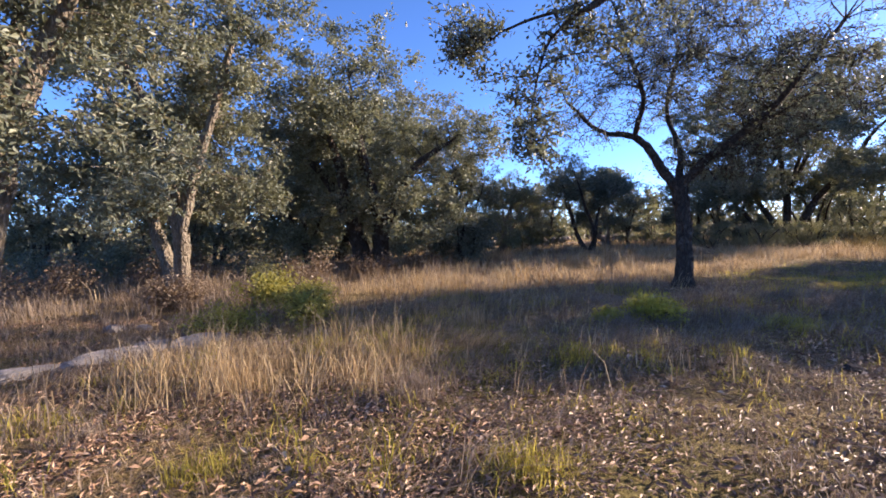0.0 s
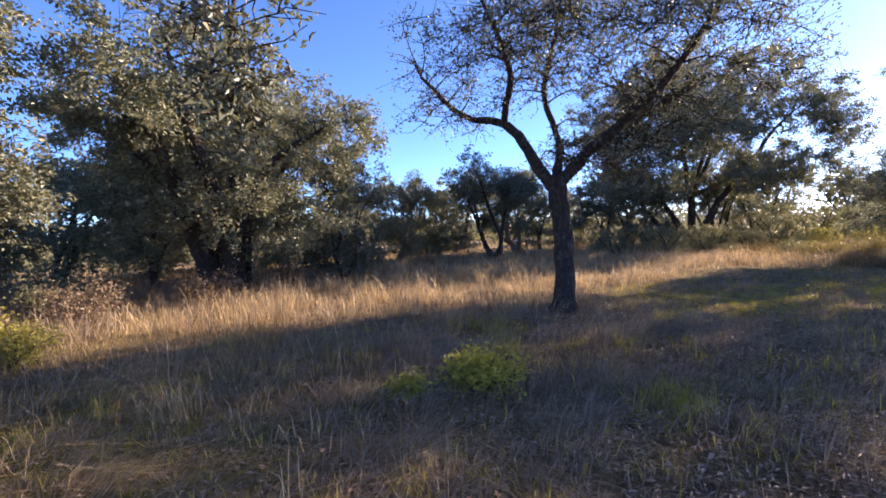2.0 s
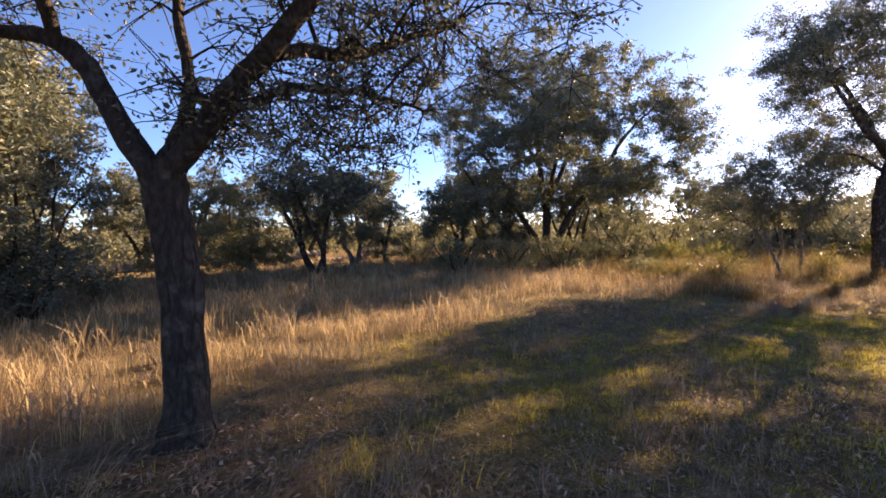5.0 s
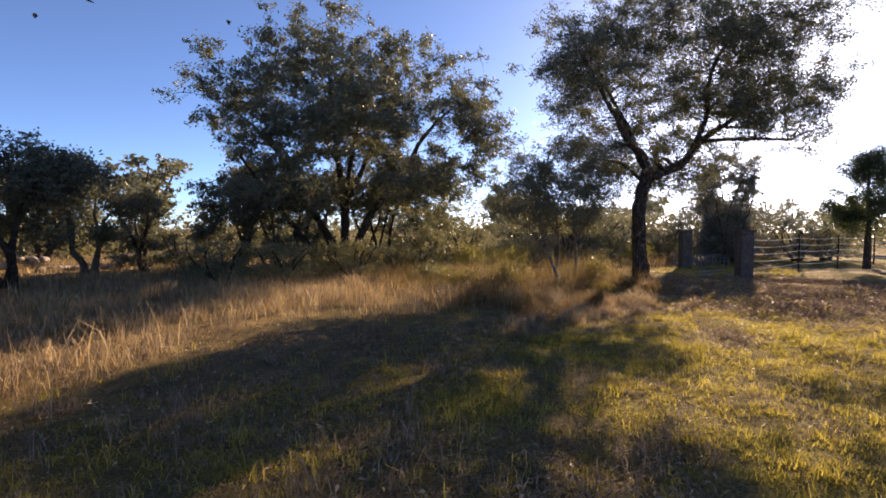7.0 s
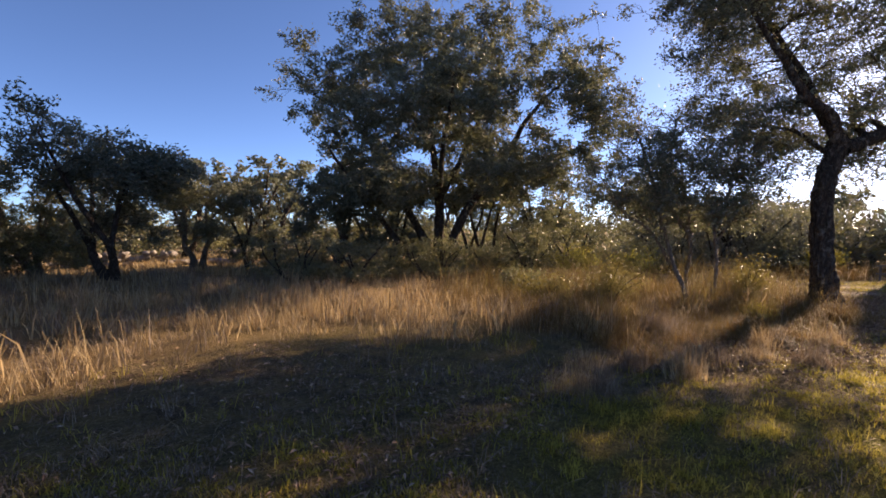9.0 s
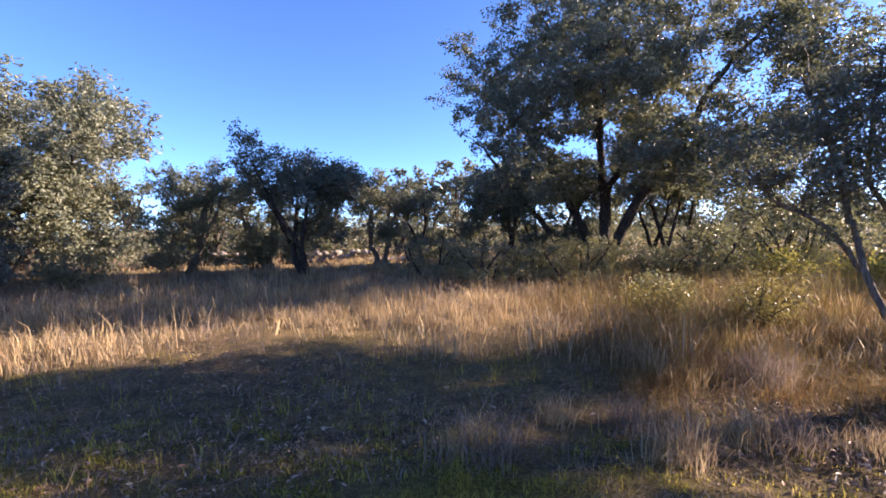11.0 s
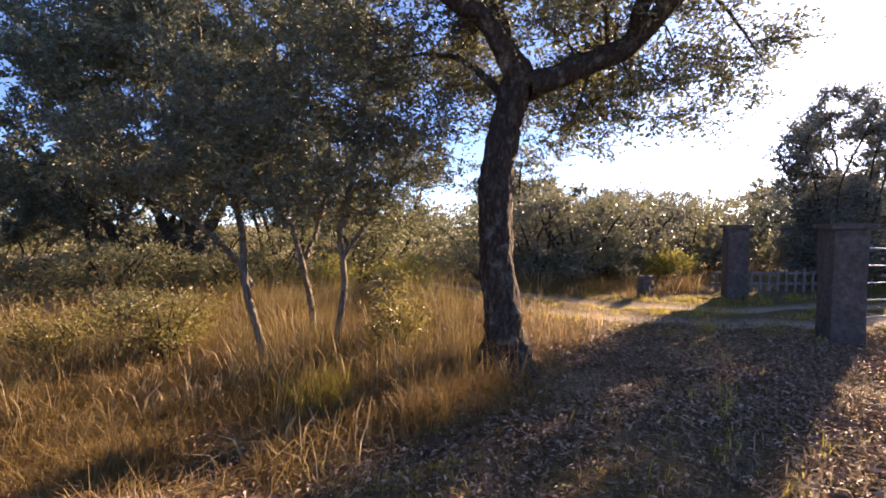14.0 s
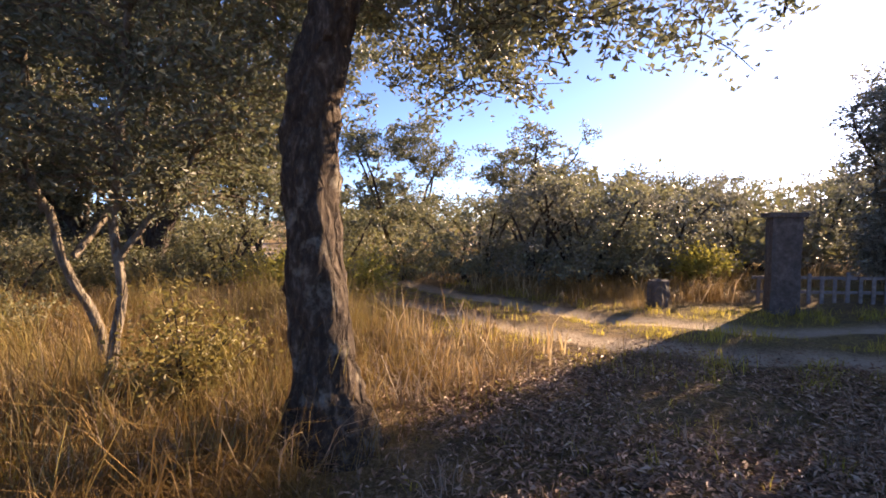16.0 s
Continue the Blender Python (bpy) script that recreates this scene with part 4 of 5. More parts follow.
# the scrub and trees that close the view, built once and set out in rows
kinds = [generic("olive_tree", 8.4, 43.0, 5.0, 2.2, 81, "far olive tree at the edge of the land", leaves=1500, clumps=46, twigs=0, leaf=0.36, low=0.15, stems_n=2, fork=0.2, foliage=LEAF_FAR, group="far trees"),
         generic("olive_tree", 13.6, 44.0, 7.2, 2.6, 82, "far slender tree with a light open crown", leaves=1500, clumps=46, twigs=0, leaf=0.36, low=0.3, stems_n=1, fork=0.3, foliage=LEAF_OLIVE, group="far trees"),
         generic("holm_oak", 11.6, 35.8, 6.0, 2.3, 83, "far dark oak with a round crown", leaves=1500, clumps=46, twigs=0, leaf=0.36, low=0.15, stems_n=2, fork=0.2, foliage=LEAF_DARK, group="far trees")]


def far_copy(k, x, y, s):
    g = random.Random(int(x * 71 + y * 13))
    m = pose(x, y, float(land(x, y)) - 0.05, 0, 0, g.uniform(0, 360)) @ Matrix.Diagonal((s * g.uniform(0.9, 1.15), s * g.uniform(0.9, 1.15), s, 1))
    copy_thing(kinds[k], m)


far_copy(2, 8.0, 37.8, 1.0)
rr = random.Random(9)
# hedge of scrub oak behind the gate and along the far side of the track
scrub = [generic("scrub_oak", 29.2, 24.0, 3.1, 1.9, 84, "dense grey-green scrub oak behind the track", leaves=7000, clumps=150, twigs=0, leaf=0.112, low=-0.08, stems_n=3, fork=0.15, foliage=LEAF_PALE, group="hedge", spread=0.34),
         generic("scrub_oak", 32.2, 21.4, 3.2, 2.0, 85, "dense grey scrub oak behind the track", leaves=6500, clumps=145, twigs=0, leaf=0.118, low=-0.08, stems_n=3, fork=0.15, foliage=LEAF_OLIVE, group="hedge", spread=0.36),
         generic("scrub_oak", 19.4, 20.8, 1.9, 1.3, 86, "low dark-green scrub at the foot of the oak", leaves=4200, clumps=80, twigs=0, leaf=0.085, low=-0.08, stems_n=3, fork=0.15, foliage=LEAF_FAR, group="hedge", spread=0.3)]
for i in range(14):
    a = radians(34 + 3.6 * i)
    d = 17.5 + 2.6 * (i % 3) + rr.uniform(-0.6, 0.6)
    x, y, k = 18.5 + d * math.sin(a), 9.0 + d * math.cos(a), 0.9 + 0.1 * (i % 3)
    copy_thing(scrub[i % 2], pose(x, y, float(land(x, y)) - 0.05, 0, 0, 71 * i) @ Matrix.Diagonal((k, k, k * (0.95 + 0.1 * (i % 3 - 1)), 1)))
for x, y, k in ((21.9, 21.6, 1.1), (16.4, 21.4, 0.8), (12.6, 27.4, 1.0), (15.2, 29.6, 1.1), (18.6, 28.6, 1.1), (22.6, 26.6, 1.2)):
    copy_thing(scrub[2], pose(x, y, float(land(x, y)) - 0.03, 0, 0, x * 50) @ Matrix.Diagonal((k, k, k, 1)))
for x, y, k in ((33.4, 15.0, 0.75), (34.8, 15.4, 1.0), (25.0, 20.2, 0.8), (26.2, 19.5, 0.86), (27.4, 18.9, 0.92), (28.7, 19.3, 0.9), (30.1, 19.4, 0.95)):
    copy_thing(scrub[int(x) % 2], pose(x, y, float(land(x, y)) - 0.03, 0, 0, x * 50) @ Matrix.Diagonal((k, k, k, 1)))
for i, (x, y) in enumerate(((18.2, 21.0), (16.0, 20.4), (13.7, 20.3), (17.2, 22.4), (14.8, 21.9), (12.2, 21.3), (19.6, 22.4))):
    copy_thing(scrub[2], pose(x, y, float(land(x, y)) - 0.03, 0, 0, 97 * i) @ Matrix.Diagonal((1.0, 0.92, 0.6 + 0.1 * (i % 3), 1)))
# woodland all round, farther off
for i in range(38):
    a = i * 360 / 38 + rr.uniform(-3, 3)
    d = rr.uniform(42, 62)
    far_copy(rr.choice((0, 0, 1, 2)), 9 + d * math.sin(radians(a)), 9 + d * math.cos(radians(a)), rr.uniform(0.8, 1.25))


def belt(name, label, n_mounds, d0, d1, a0, a1, h, w, per, leaf, mat, seed):
    """A belt of scrub or woodland, too dense to count."""
    g = np.random.RandomState(seed)
    a = np.radians(g.uniform(a0, a1, n_mounds))
    d = g.uniform(d0, d1, n_mounds)
    x, y = 9 + d * np.sin(a), 9 + d * np.cos(a)
    clear = track_offset(x, y) > 2.5
    x, y = x[clear], y[clear]
    m = len(x)
    hh = g.uniform(*h, m)
    ww = g.uniform(*w, m)
    q = g.normal(size=(m, per, 3))
    q /= np.linalg.norm(q, axis=2, keepdims=True)
    q *= g.uniform(0, 1, (m, per, 1)) ** 0.4
    q *= 1 + 0.25 * np.sin(q[..., :1] * 9 + q[..., 1:2] * 7 + np.arange(m)[:, None, None])
    at = np.stack([x[:, None] + q[..., 0] * ww[:, None], y[:, None] + q[..., 1] * ww[:, None], land(x, y)[:, None] + np.abs(q[..., 2] * 0.5 + 0.45) * hh[:, None]], -1).reshape(-1, 3)
    ob = new(name, leaf_mesh(name, at, leaf, leaf * 0.55, g))
    ob.data.materials.append(mat)
    tagged(ob, label, "scrub", kind="stuff")


belt("far_scrub", "grey-green scrub closing the edge of the meadow", 420, 24, 58, -80, 75, (0.9, 2.8), (1.0, 2.4), 90, 0.27, LEAF_FAR, 401)
belt("far_wood", "grey-green woodland in the distance", 230, 52, 95, 0, 360, (3.0, 6.0), (3.0, 6.0), 140, 0.7, LEAF_FAR, 402)


def bush(x, y, r, h, seed, label, foliage, leaves=2600, leaf=0.05):
    g = np.random.RandomState(seed)
    root = thing("shrub", x, y, float(land(x, y)) - 0.02, label, "shrub")
    at = []
    for k in range(16):
        b = Bag()
        a, e = g.uniform(0, 6.28), g.uniform(0.2, 1.0)
        tip = np.array([math.cos(a) * r * e, math.sin(a) * r * e, h * g.uniform(0.55, 1.05) * (1.15 - 0.5 * e)])
        line = curve([(math.cos(a) * 0.04, math.sin(a) * 0.04, 0), tuple(tip * [0.45, 0.45, 0.6]), tuple(tip)], 5)
        b.tube(line, np.linspace(0.012, 0.004, 5), 4)
        part("stem", b.mesh("stem"), BARK_DARK, root)
        m = leaves // 16
        f = g.uniform(0.3, 1.0, (m, 1))
        at.append(line[-1] * f + g.normal(0, 0.10 * (0.5 + r), (m, 3)) * [1, 1, 0.7])
    at = np.concatenate(at)
    at[:, 2] = np.abs(at[:, 2]) + 0.02
    part("foliage", leaf_mesh("foliage", at, leaf, leaf * 0.5, g, -0.2), foliage, root)


for i, (x, y, r, h, f, t) in enumerate([
        (-2.0, 7.0, 0.75, 0.55, LEAF_BUSH, "low yellow-green shrub in the dry grass"), (-3.1, 6.5, 0.6, 0.4, LEAF_BUSH, "low yellow-green shrub in the dry grass"),
        (2.9, 6.4, 0.42, 0.28, LEAF_WEED, "small yellow-green weed among dead grass"), (2.2, 6.3, 0.16, 0.14, LEAF_WEED, "small yellow-green weed among dead grass"),
        (15.2, 22.0, 1.0, 0.8, LEAF_FAR, "grey-green shrub at the foot of the oak"), (18.8, 21.6, 1.2, 0.9, LEAF_FAR, "grey-green shrub at the foot of the oak"),
        (20.6, 20.0, 1.1, 0.9, LEAF_BUSH, "yellow-green shrub among tall grass"), (22.0, 18.8, 0.9, 1.0, LEAF_BUSH, "yellow-green shrub among tall grass"),
        (12.8, 24.0, 1.0, 0.7, LEAF_FAR, "grey-green shrub at the foot of the oak"), (17.0, 17.6, 0.8, 0.55, LEAF_FAR, "grey-green shrub among tall grass"),
        (23.6, 21.5, 1.2, 1.1, LEAF_OLIVE, "grey shrub beside the cart track"), (29.5, 17.5, 1.0, 0.9, LEAF_BUSH, "sunlit scrub beside the cart track"),
        (-4.8, 13.8, 1.2, 1.0, LEAF_FAR, "scrubby undergrowth below the oaks"), (-9.5, 16.5, 1.6, 1.6, LEAF_DARK, "dark scrub below the oaks"),
        (-13.0, 15.0, 1.8, 1.7, LEAF_DARK, "dark scrub below the oaks"), (1.2, 21.0, 1.3, 1.0, LEAF_FAR, "brownish scrub in the meadow"), (4.5, 26.0, 1.6, 1.3, LEAF_FAR, "brownish scrub in the meadow"),
        (-3.4, 11.6, 1.0, 0.9, LEAF_BROWN, "dead brown scrub in the thicket below the oaks"), (-5.4, 9.6, 0.9, 0.8, LEAF_BROWN, "dead brown scrub in the thicket below the oaks"),
        (-7.6, 13.2, 1.4, 1.3, LEAF_BROWN, "dead brown scrub in the thicket below the oaks"), (-6.2, 15.4, 1.6, 1.5, LEAF_DARK, "dark scrub below the oaks"),
        (-9.8, 11.4, 1.4, 1.2, LEAF_BROWN, "dead brown scrub in the thicket below the oaks"), (-2.2, 14.4, 1.0, 0.8, LEAF_BROWN, "dead brown scrub in the thicket below the oaks"),
        (-3.4, 9.2, 0.7, 0.75, LEAF_BUSH, "tall yellow-green shrub below the gnarled oak"), (-2.5, 8.6, 0.55, 0.6, LEAF_BUSH, "tall yellow-green shrub below the gnarled oak"),
        (-12.6, 12.6, 1.7, 1.6, LEAF_DARK, "dark scrub below the oaks"),
        (19.8, 13.8, 0.6, 1.0, LEAF_GOLD, "yellow wiry shrub beside the leaning cork oak"), (17.5, 15.0, 0.8, 0.95, LEAF_GOLD, "yellow wiry shrub among the slim stems"),
        (16.4, 15.6, 0.7, 0.7, LEAF_GOLD, "yellow wiry shrub in the tall grass"), (-0.6, 16.6, 1.0, 0.8, LEAF_BROWN, "dead brown scrub below the holm oak")]):
    bush(x, y, r, h, 100 + i, t, f, 2200 if r > 0.4 else 640, 0.055 if y < 9 or f is LEAF_GOLD else 0.08)


# ---------------------------------------------------------------- gate, fence, stones
def rough_block(sx, sy, sz, seed, amp=0.02, cuts=3):
    """A worn block standing on its base."""
    bm = bmesh.new()
    bmesh.ops.create_cube(bm, size=1.0)
    bmesh.ops.subdivide_edges(bm, edges=bm.edges[:], cuts=cuts, use_grid_fill=True)
    for v in bm.verts:
        c = v.co.copy()
        n = noise.noise(c * 3.1 + Vector((seed, seed * 0.7, 0)))
        k = Vector((abs(c.x), abs(c.y), abs(c.z)))
        edge = sorted(k)[1]
        v.co = Vector((c.x * sx, c.y * sy, (c.z + 0.5) * sz)) + c.normalized() * (n * amp - max(0, edge - 0.4) * amp * 2)
    return bm


def gate_pillar(x, y, w, h, turn, label, seed):
    root = thing("gate_pillar", x, y, float(land(x, y)) - 0.05, label, "pillar", "gate pillars", turn)
    part("shaft", rough_block(w, w, h, seed, 0.025, 5), RENDERED, root)
    cap = rough_block(w + 0.1, w + 0.1, 0.07, seed + 3, 0.012, 3)
    bmesh.ops.translate(cap, verts=cap.verts[:], vec=(0, 0, h + 0.003))
    part("cap", cap, RENDERED, root, "thin projecting coping slab")


gate_pillar(25.3, 11.9, 0.38, 1.52, 49, "grey rendered masonry gate pillar with a thin cap", 5)
gate_pillar(27.7, 14.7, 0.38, 1.5, 49, "grey rendered masonry gate pillar in the shade", 9)
K = thing("boundary_stone", 26.5, 15.9, float(land(26.5, 15.9)) - 0.03, "squat dark stone block beside the track", "stone", turn=20)
part("block", rough_block(0.26, 0.26, 0.5, 2, 0.04, 3), RENDERED, K)


def picket_gate():
    z = float(land(29.4, 14.8))
    root = thing("picket_fence", 29.4, 14.75, z, "low fence of pale weathered pickets behind the pillar", "fence", turn=-26)
    g = random.Random(3)
    for i in range(15):
        x = -1.4 + i * 0.2
        h = 0.5 + g.uniform(-0.08, 0.06)
        bm = rough_block(0.06, 0.02, h, i, 0.006, 2)
        bmesh.ops.translate(bm, verts=bm.verts[:], vec=(x, 0, -0.03))
        part("picket", bm, WEATHERED, root)
    for zz in (0.14, 0.38):
        bm = rough_block(3.0, 0.03, 0.05, 4, 0.006, 2)
        bmesh.ops.translate(bm, verts=bm.verts[:], vec=(0, 0.028, zz))
        part("rail", bm, WEATHERED, root)


picket_gate()


def wire_fence():
    ends = [(25.55, 11.85), (29.0, 11.3), (32.5, 10.8), (36.2, 10.2), (40.0, 9.6)]
    root = thing("wire_fence", *ends[0], 0, "stock fence of slack pale wires on thin posts", "fence")
    o = Vector((*ends[0], 0))
    for x, y in ends[1:]:
        b = Bag()
        z = float(land(x, y))
        b.tube(np.array([(x - o.x, y - o.y, z - 0.1), (x - o.x + 0.02, y - o.y, z + 0.7), (x - o.x, y - o.y, z + 1.35)]), (0.03, 0.028, 0.026), 8, 0.1, 2)
        part("post", b.mesh("post"), BARK_DARK, root)
    for k in range(5):
        b = Bag()
        for (x0, y0), (x1, y1) in zip(ends, ends[1:]):
            z0, z1 = float(land(x0, y0)), float(land(x1, y1))
            h = 0.3 + 0.23 * k
            pts = [(x0 + (x1 - x0) * t - o.x, y0 + (y1 - y0) * t - o.y, z0 + (z1 - z0) * t + h - 0.05 * 4 * t * (1 - t)) for t in np.linspace(0, 1, 9)]
            b.tube(np.array(pts), np.full(9, 0.009), 5)
        part("wire", b.mesh("wire"), WIRE, root)


wire_fence()


def boulder_mesh(sx, sy, sz, seed, sub=2):
    bm = bmesh.new()
    bmesh.ops.create_icosphere(bm, subdivisions=sub, radius=0.5)
    for v in bm.verts:
        c = v.co.copy()
        n = noise.noise(c * 2.6 + Vector((seed * 3.7, 0, seed))) * 0.28 + noise.noise(c * 7 + Vector((seed, 1, 0))) * 0.1 + noise.noise(c * 17 + Vector((seed, 2, 0))) * 0.05 * (sub > 2)
        c *= 1 + n
        v.co = Vector((c.x * sx, c.y * sy, c.z * sz))
    me = bpy.data.meshes.new("stone")
    bm.to_mesh(me)
    bm.free()
    return me


def ledge():
    root = thing("rock_slab", -3.9, 5.4, float(land(-3.9, 5.4)), "low pale granite slab in the dry grass", "rock", turn=50)
    for i, (x, y, sx, sy, sz) in enumerate([(0, 0, 1.1, 0.5, 0.2), (0.95, -0.12, 0.75, 0.42, 0.24), (-0.95, 0.1, 0.9, 0.36, 0.15), (-1.75, 0.0, 0.7, 0.28, 0.12), (0.5, 0.3, 0.5, 0.3, 0.14)]):
        p = part("slab", boulder_mesh(sx, sy, sz, i + 2, 4), GRANITE, root)
        p.location = (x, y, 0.02)


ledge()
for x, y, s in ((-5.3, 7.4, 0.3), (-4.9, 7.5, 0.22)):
    r = thing("stone", x, y, float(land(x, y)), "small pale stone lying in the grass", "stone")
    part("rock", boulder_mesh(s * 1.3, s, s * 0.7, int(s * 90)), GRANITE, r)
r = thing("clod", 3.55, 4.0, float(land(3.55, 4.0)), "dark lump of earth on the leaf litter", "clod")
part("lump", boulder_mesh(0.2, 0.17, 0.15, 8), DARK_CLOD, r)


def dry_wall():
    root = thing("dry_stone_wall", 5.5, 30.2, 0, "low tumbled dry-stone wall at the meadow edge", "wall", turn=8, kind="structure")
    g = random.Random(6)
    pool = [boulder_mesh(0.42, 0.3, 0.26, 20 + i) for i in range(8)]
    for me in pool:
        me.materials.append(GRANITE)
    for i in range(150):
        x = g.uniform(-8.5, 8.5)
        lay = g.randrange(3)
        if lay and math.sin(x * 1.3) + g.uniform(-0.5, 0.5) < -0.2:
            lay = 0
        p = part("stone", pool[i % 8], GRANITE, root)
        c, s = math.cos(radians(8)), math.sin(radians(8))
        z = float(land(5.5 + x * c, 30.2 + x * s))
        p.matrix_basis = pose(x, g.uniform(-0.15, 0.15), z + 0.1 + lay * 0.19, g.uniform(-20, 20), g.uniform(-20, 20), g.uniform(0, 360))


dry_wall()


# ---------------------------------------------------------------- grass and litter
def scatter(n, x0, x1, y0, y1, keep, seed, tuft=0.0):
    """n tries of places in a field, kept with the chance that keep gives; tuft gathers them."""
    g = np.random.RandomState(seed)
    f = np.ones(n)
    if tuft:
        m = max(1, n // 24)
        cx, cy = g.uniform(x0, x1, m), g.uniform(y0, y1, m)
        i = g.randint(0, m, n)
        x, y = cx[i] + g.normal(0, tuft, n), cy[i] + g.normal(0, tuft, n)
        f = (0.45 + 0.75 * g.uniform(0, 1, m) ** 1.4)[i]
    else:
        x, y = g.uniform(x0, x1, n), g.uniform(y0, y1, n)
    k = g.uniform(0, 1, n) < keep(x, y)
    return x[k], y[k], f[k], g


def grass(name, n, box, keep, seed, h, w, lean, mat, label, tuft=0.0, rise=1.0, way=None):
    x, y, f, g = scatter(n, *box, keep, seed, tuft)
    m = len(x)
    hh = g.uniform(h[0], h[1], m) * f * (0.85 + 0.4 * np.clip(ripple(x, y, 0.8) + 0.5, 0, 1))
    ob = new(name, blade_mesh(name, x, y, land(x, y), hh, g.uniform(w[0], w[1], m), lean, g, rise, way))
    ob.data.materials.append(mat)
    tagged(ob, label, "grass", kind="stuff")


thicket = lambda x, y: np.clip((-0.8 - x + 0.25 * (y - 10) + 0.8 * ripple(x, y, 1.1)) / 1.6, 0, 1) * (y > 8)
cut = lambda x, y: (1 - tallness(x, y)) * (1 - 0.93 * np.exp(-((track_offset(x, y) - 0.72) / 0.30) ** 4))
tall = lambda x, y: tallness(x, y)
grass("tall_dry_grass", 100000, (-3, 24, 8, 21), lambda x, y: tall(x, y) * (1 - 0.9 * thicket(x, y)) * (1 - 0.7 * np.clip((x - 15) / 2, 0, 1)) * (y - edge_line(x) < 6) * np.clip(0.7 + 0.9 * ripple(x, y, 0.6), 0.1, 1), 201, (0.15, 0.55), (0.004, 0.010), 1.1, DRY_TALL, "tall golden dry grass in the sun", 0.09)
grass("tall_far_grass", 38000, (-14, 33, 10, 34), lambda x, y: tall(x, y) * (1 - 0.85 * thicket(x, y)), 202, (0.25, 0.55), (0.014, 0.026), 0.8, DRY_TALL, "tall golden dry grass farther off", 0.18)
grass("tall_brown_grass", 40000, (-8, 24, 9, 24), tall, 208, (0.15, 0.5), (0.006, 0.013), 1.2, DRY_BROWN, "brown dead grass among the golden grass", 0.12)
grass("thicket_grass", 30000, (-13, 2, 8, 20), lambda x, y: thicket(x, y) * np.clip(0.5 + ripple(x, y, 0.7), 0.1, 1), 221, (0.2, 0.75), (0.008, 0.016), 1.1, DRY_BROWN, "dead brown weeds in the thicket below the oaks", 0.12)
grass("tall_ochre_grass", 105000, (14.5, 31, 11.3, 19), lambda x, y: tall(x, y) * np.clip(0.5 + 1.1 * ripple(x, y, 0.45), 0.05, 1), 203, (0.12, 0.6), (0.003, 0.008), 1.3, OCHRE, "tall ochre stalks round the oak stems", 0.07)
grass("feathery_weeds", 26000, (15.2, 22.0, 12.4, 19.5), lambda x, y: tall(x, y) * np.clip(0.2 + 1.5 * ripple(x, y, 0.6), 0.02, 1), 222, (0.3, 0.95), (0.003, 0.007), 1.1, WEEDS, "tall feathery ochre-green weeds round the slim stems", 0.10)
grass("slab_dry_grass", 14000, (-9, -2.5, 2.5, 8.5), lambda x, y: np.clip(0.35 + 0.8 * ripple(x, y, 0.8), 0.03, 1), 223, (0.08, 0.34), (0.004, 0.009), 1.1, DRY_BROWN, "brown dead grass round the rock slab", 0.09)
grass("start_straw", 34000, (-4, 6.5, 1.2, 6.0), lambda x, y: np.clip(0.6 + 0.6 * ripple(x, y, 0.6), 0.1, 1), 226, (0.08, 0.26), (0.004, 0.008), 1.3, DRY_TALL, "matted straw lying among the fallen leaves", 0.07, 0.14)
grass("start_weeds", 9000, (-3.5, 4.5, 1.4, 5.0), lambda x, y: np.clip(1.6 * ripple(x, y + 2, 0.7) - 0.35, 0, 1), 227, (0.05, 0.2), (0.005, 0.010), 1.2, GREEN_SHORT, "green weeds between the fallen leaves", 0.05)
grass("near_ochre_grass", 46000, (15.0, 20.6, 11.4, 14.6), lambda x, y: np.clip((y - 11.5 - 0.4 * ripple(x, y, 0.5)) / 0.6, 0, 1) * np.clip(0.7 + 0.6 * ripple(x, y, 0.4), 0.12, 1) * (np.hypot(x - 20.75, y - 12.98) > 0.5), 228, (0.1, 0.48), (0.003, 0.007), 1.5, OCHRE, "matted ochre grass at the edge of the path", 0.08, 0.75)
grass("start_dry_grass", 26000, (-5, 5, 2.0, 10), lambda x, y: np.clip(0.05 + 0.6 * ripple(x, y, 1.1) + tall(x, y) * 1.2 - 0.25 * (x > 1.0) - 0.3 * (y < 3.2), 0, 1), 204, (0.1, 0.45), (0.004, 0.009), 1.4, DRY_BROWN, "brown dead grass over the path", 0.09, 0.7, 0.4)
grass("start_gold_grass", 16000, (-4, 2.5, 3.4, 9), lambda x, y: np.clip(tall(x, y) * 1.5 + 0.1, 0, 1), 209, (0.15, 0.5), (0.004, 0.009), 1.0, DRY_TALL, "golden dry grass tufts by the rock slab", 0.10)
grass("short_green_grass", 105000, (-3, 24, 2.5, 13.5), lambda x, y: cut(x, y) * greenness(x, y), 205, (0.05, 0.18), (0.004, 0.009), 1.2, GREEN_SHORT, "short yellow-green grass on the mown path", 0.04)
grass("short_dead_grass", 55000, (-3, 26, 1.5, 16), lambda x, y: cut(x, y) * np.clip(1.05 - 1.2 * greenness(x, y), 0, 1), 206, (0.05, 0.2), (0.004, 0.009), 1.1, DRY_BROWN, "short dead grass on the path", 0.08)
grass("fallen_straw", 60000, (-3, 26, 1.5, 15), lambda x, y: cut(x, y) * np.clip(0.5 + 0.7 * ripple(x, y, 0.9), 0.1, 1), 210, (0.1, 0.3), (0.004, 0.008), 1.2, DRY_TALL, "fallen straw lying on the path", 0.15, 0.16)


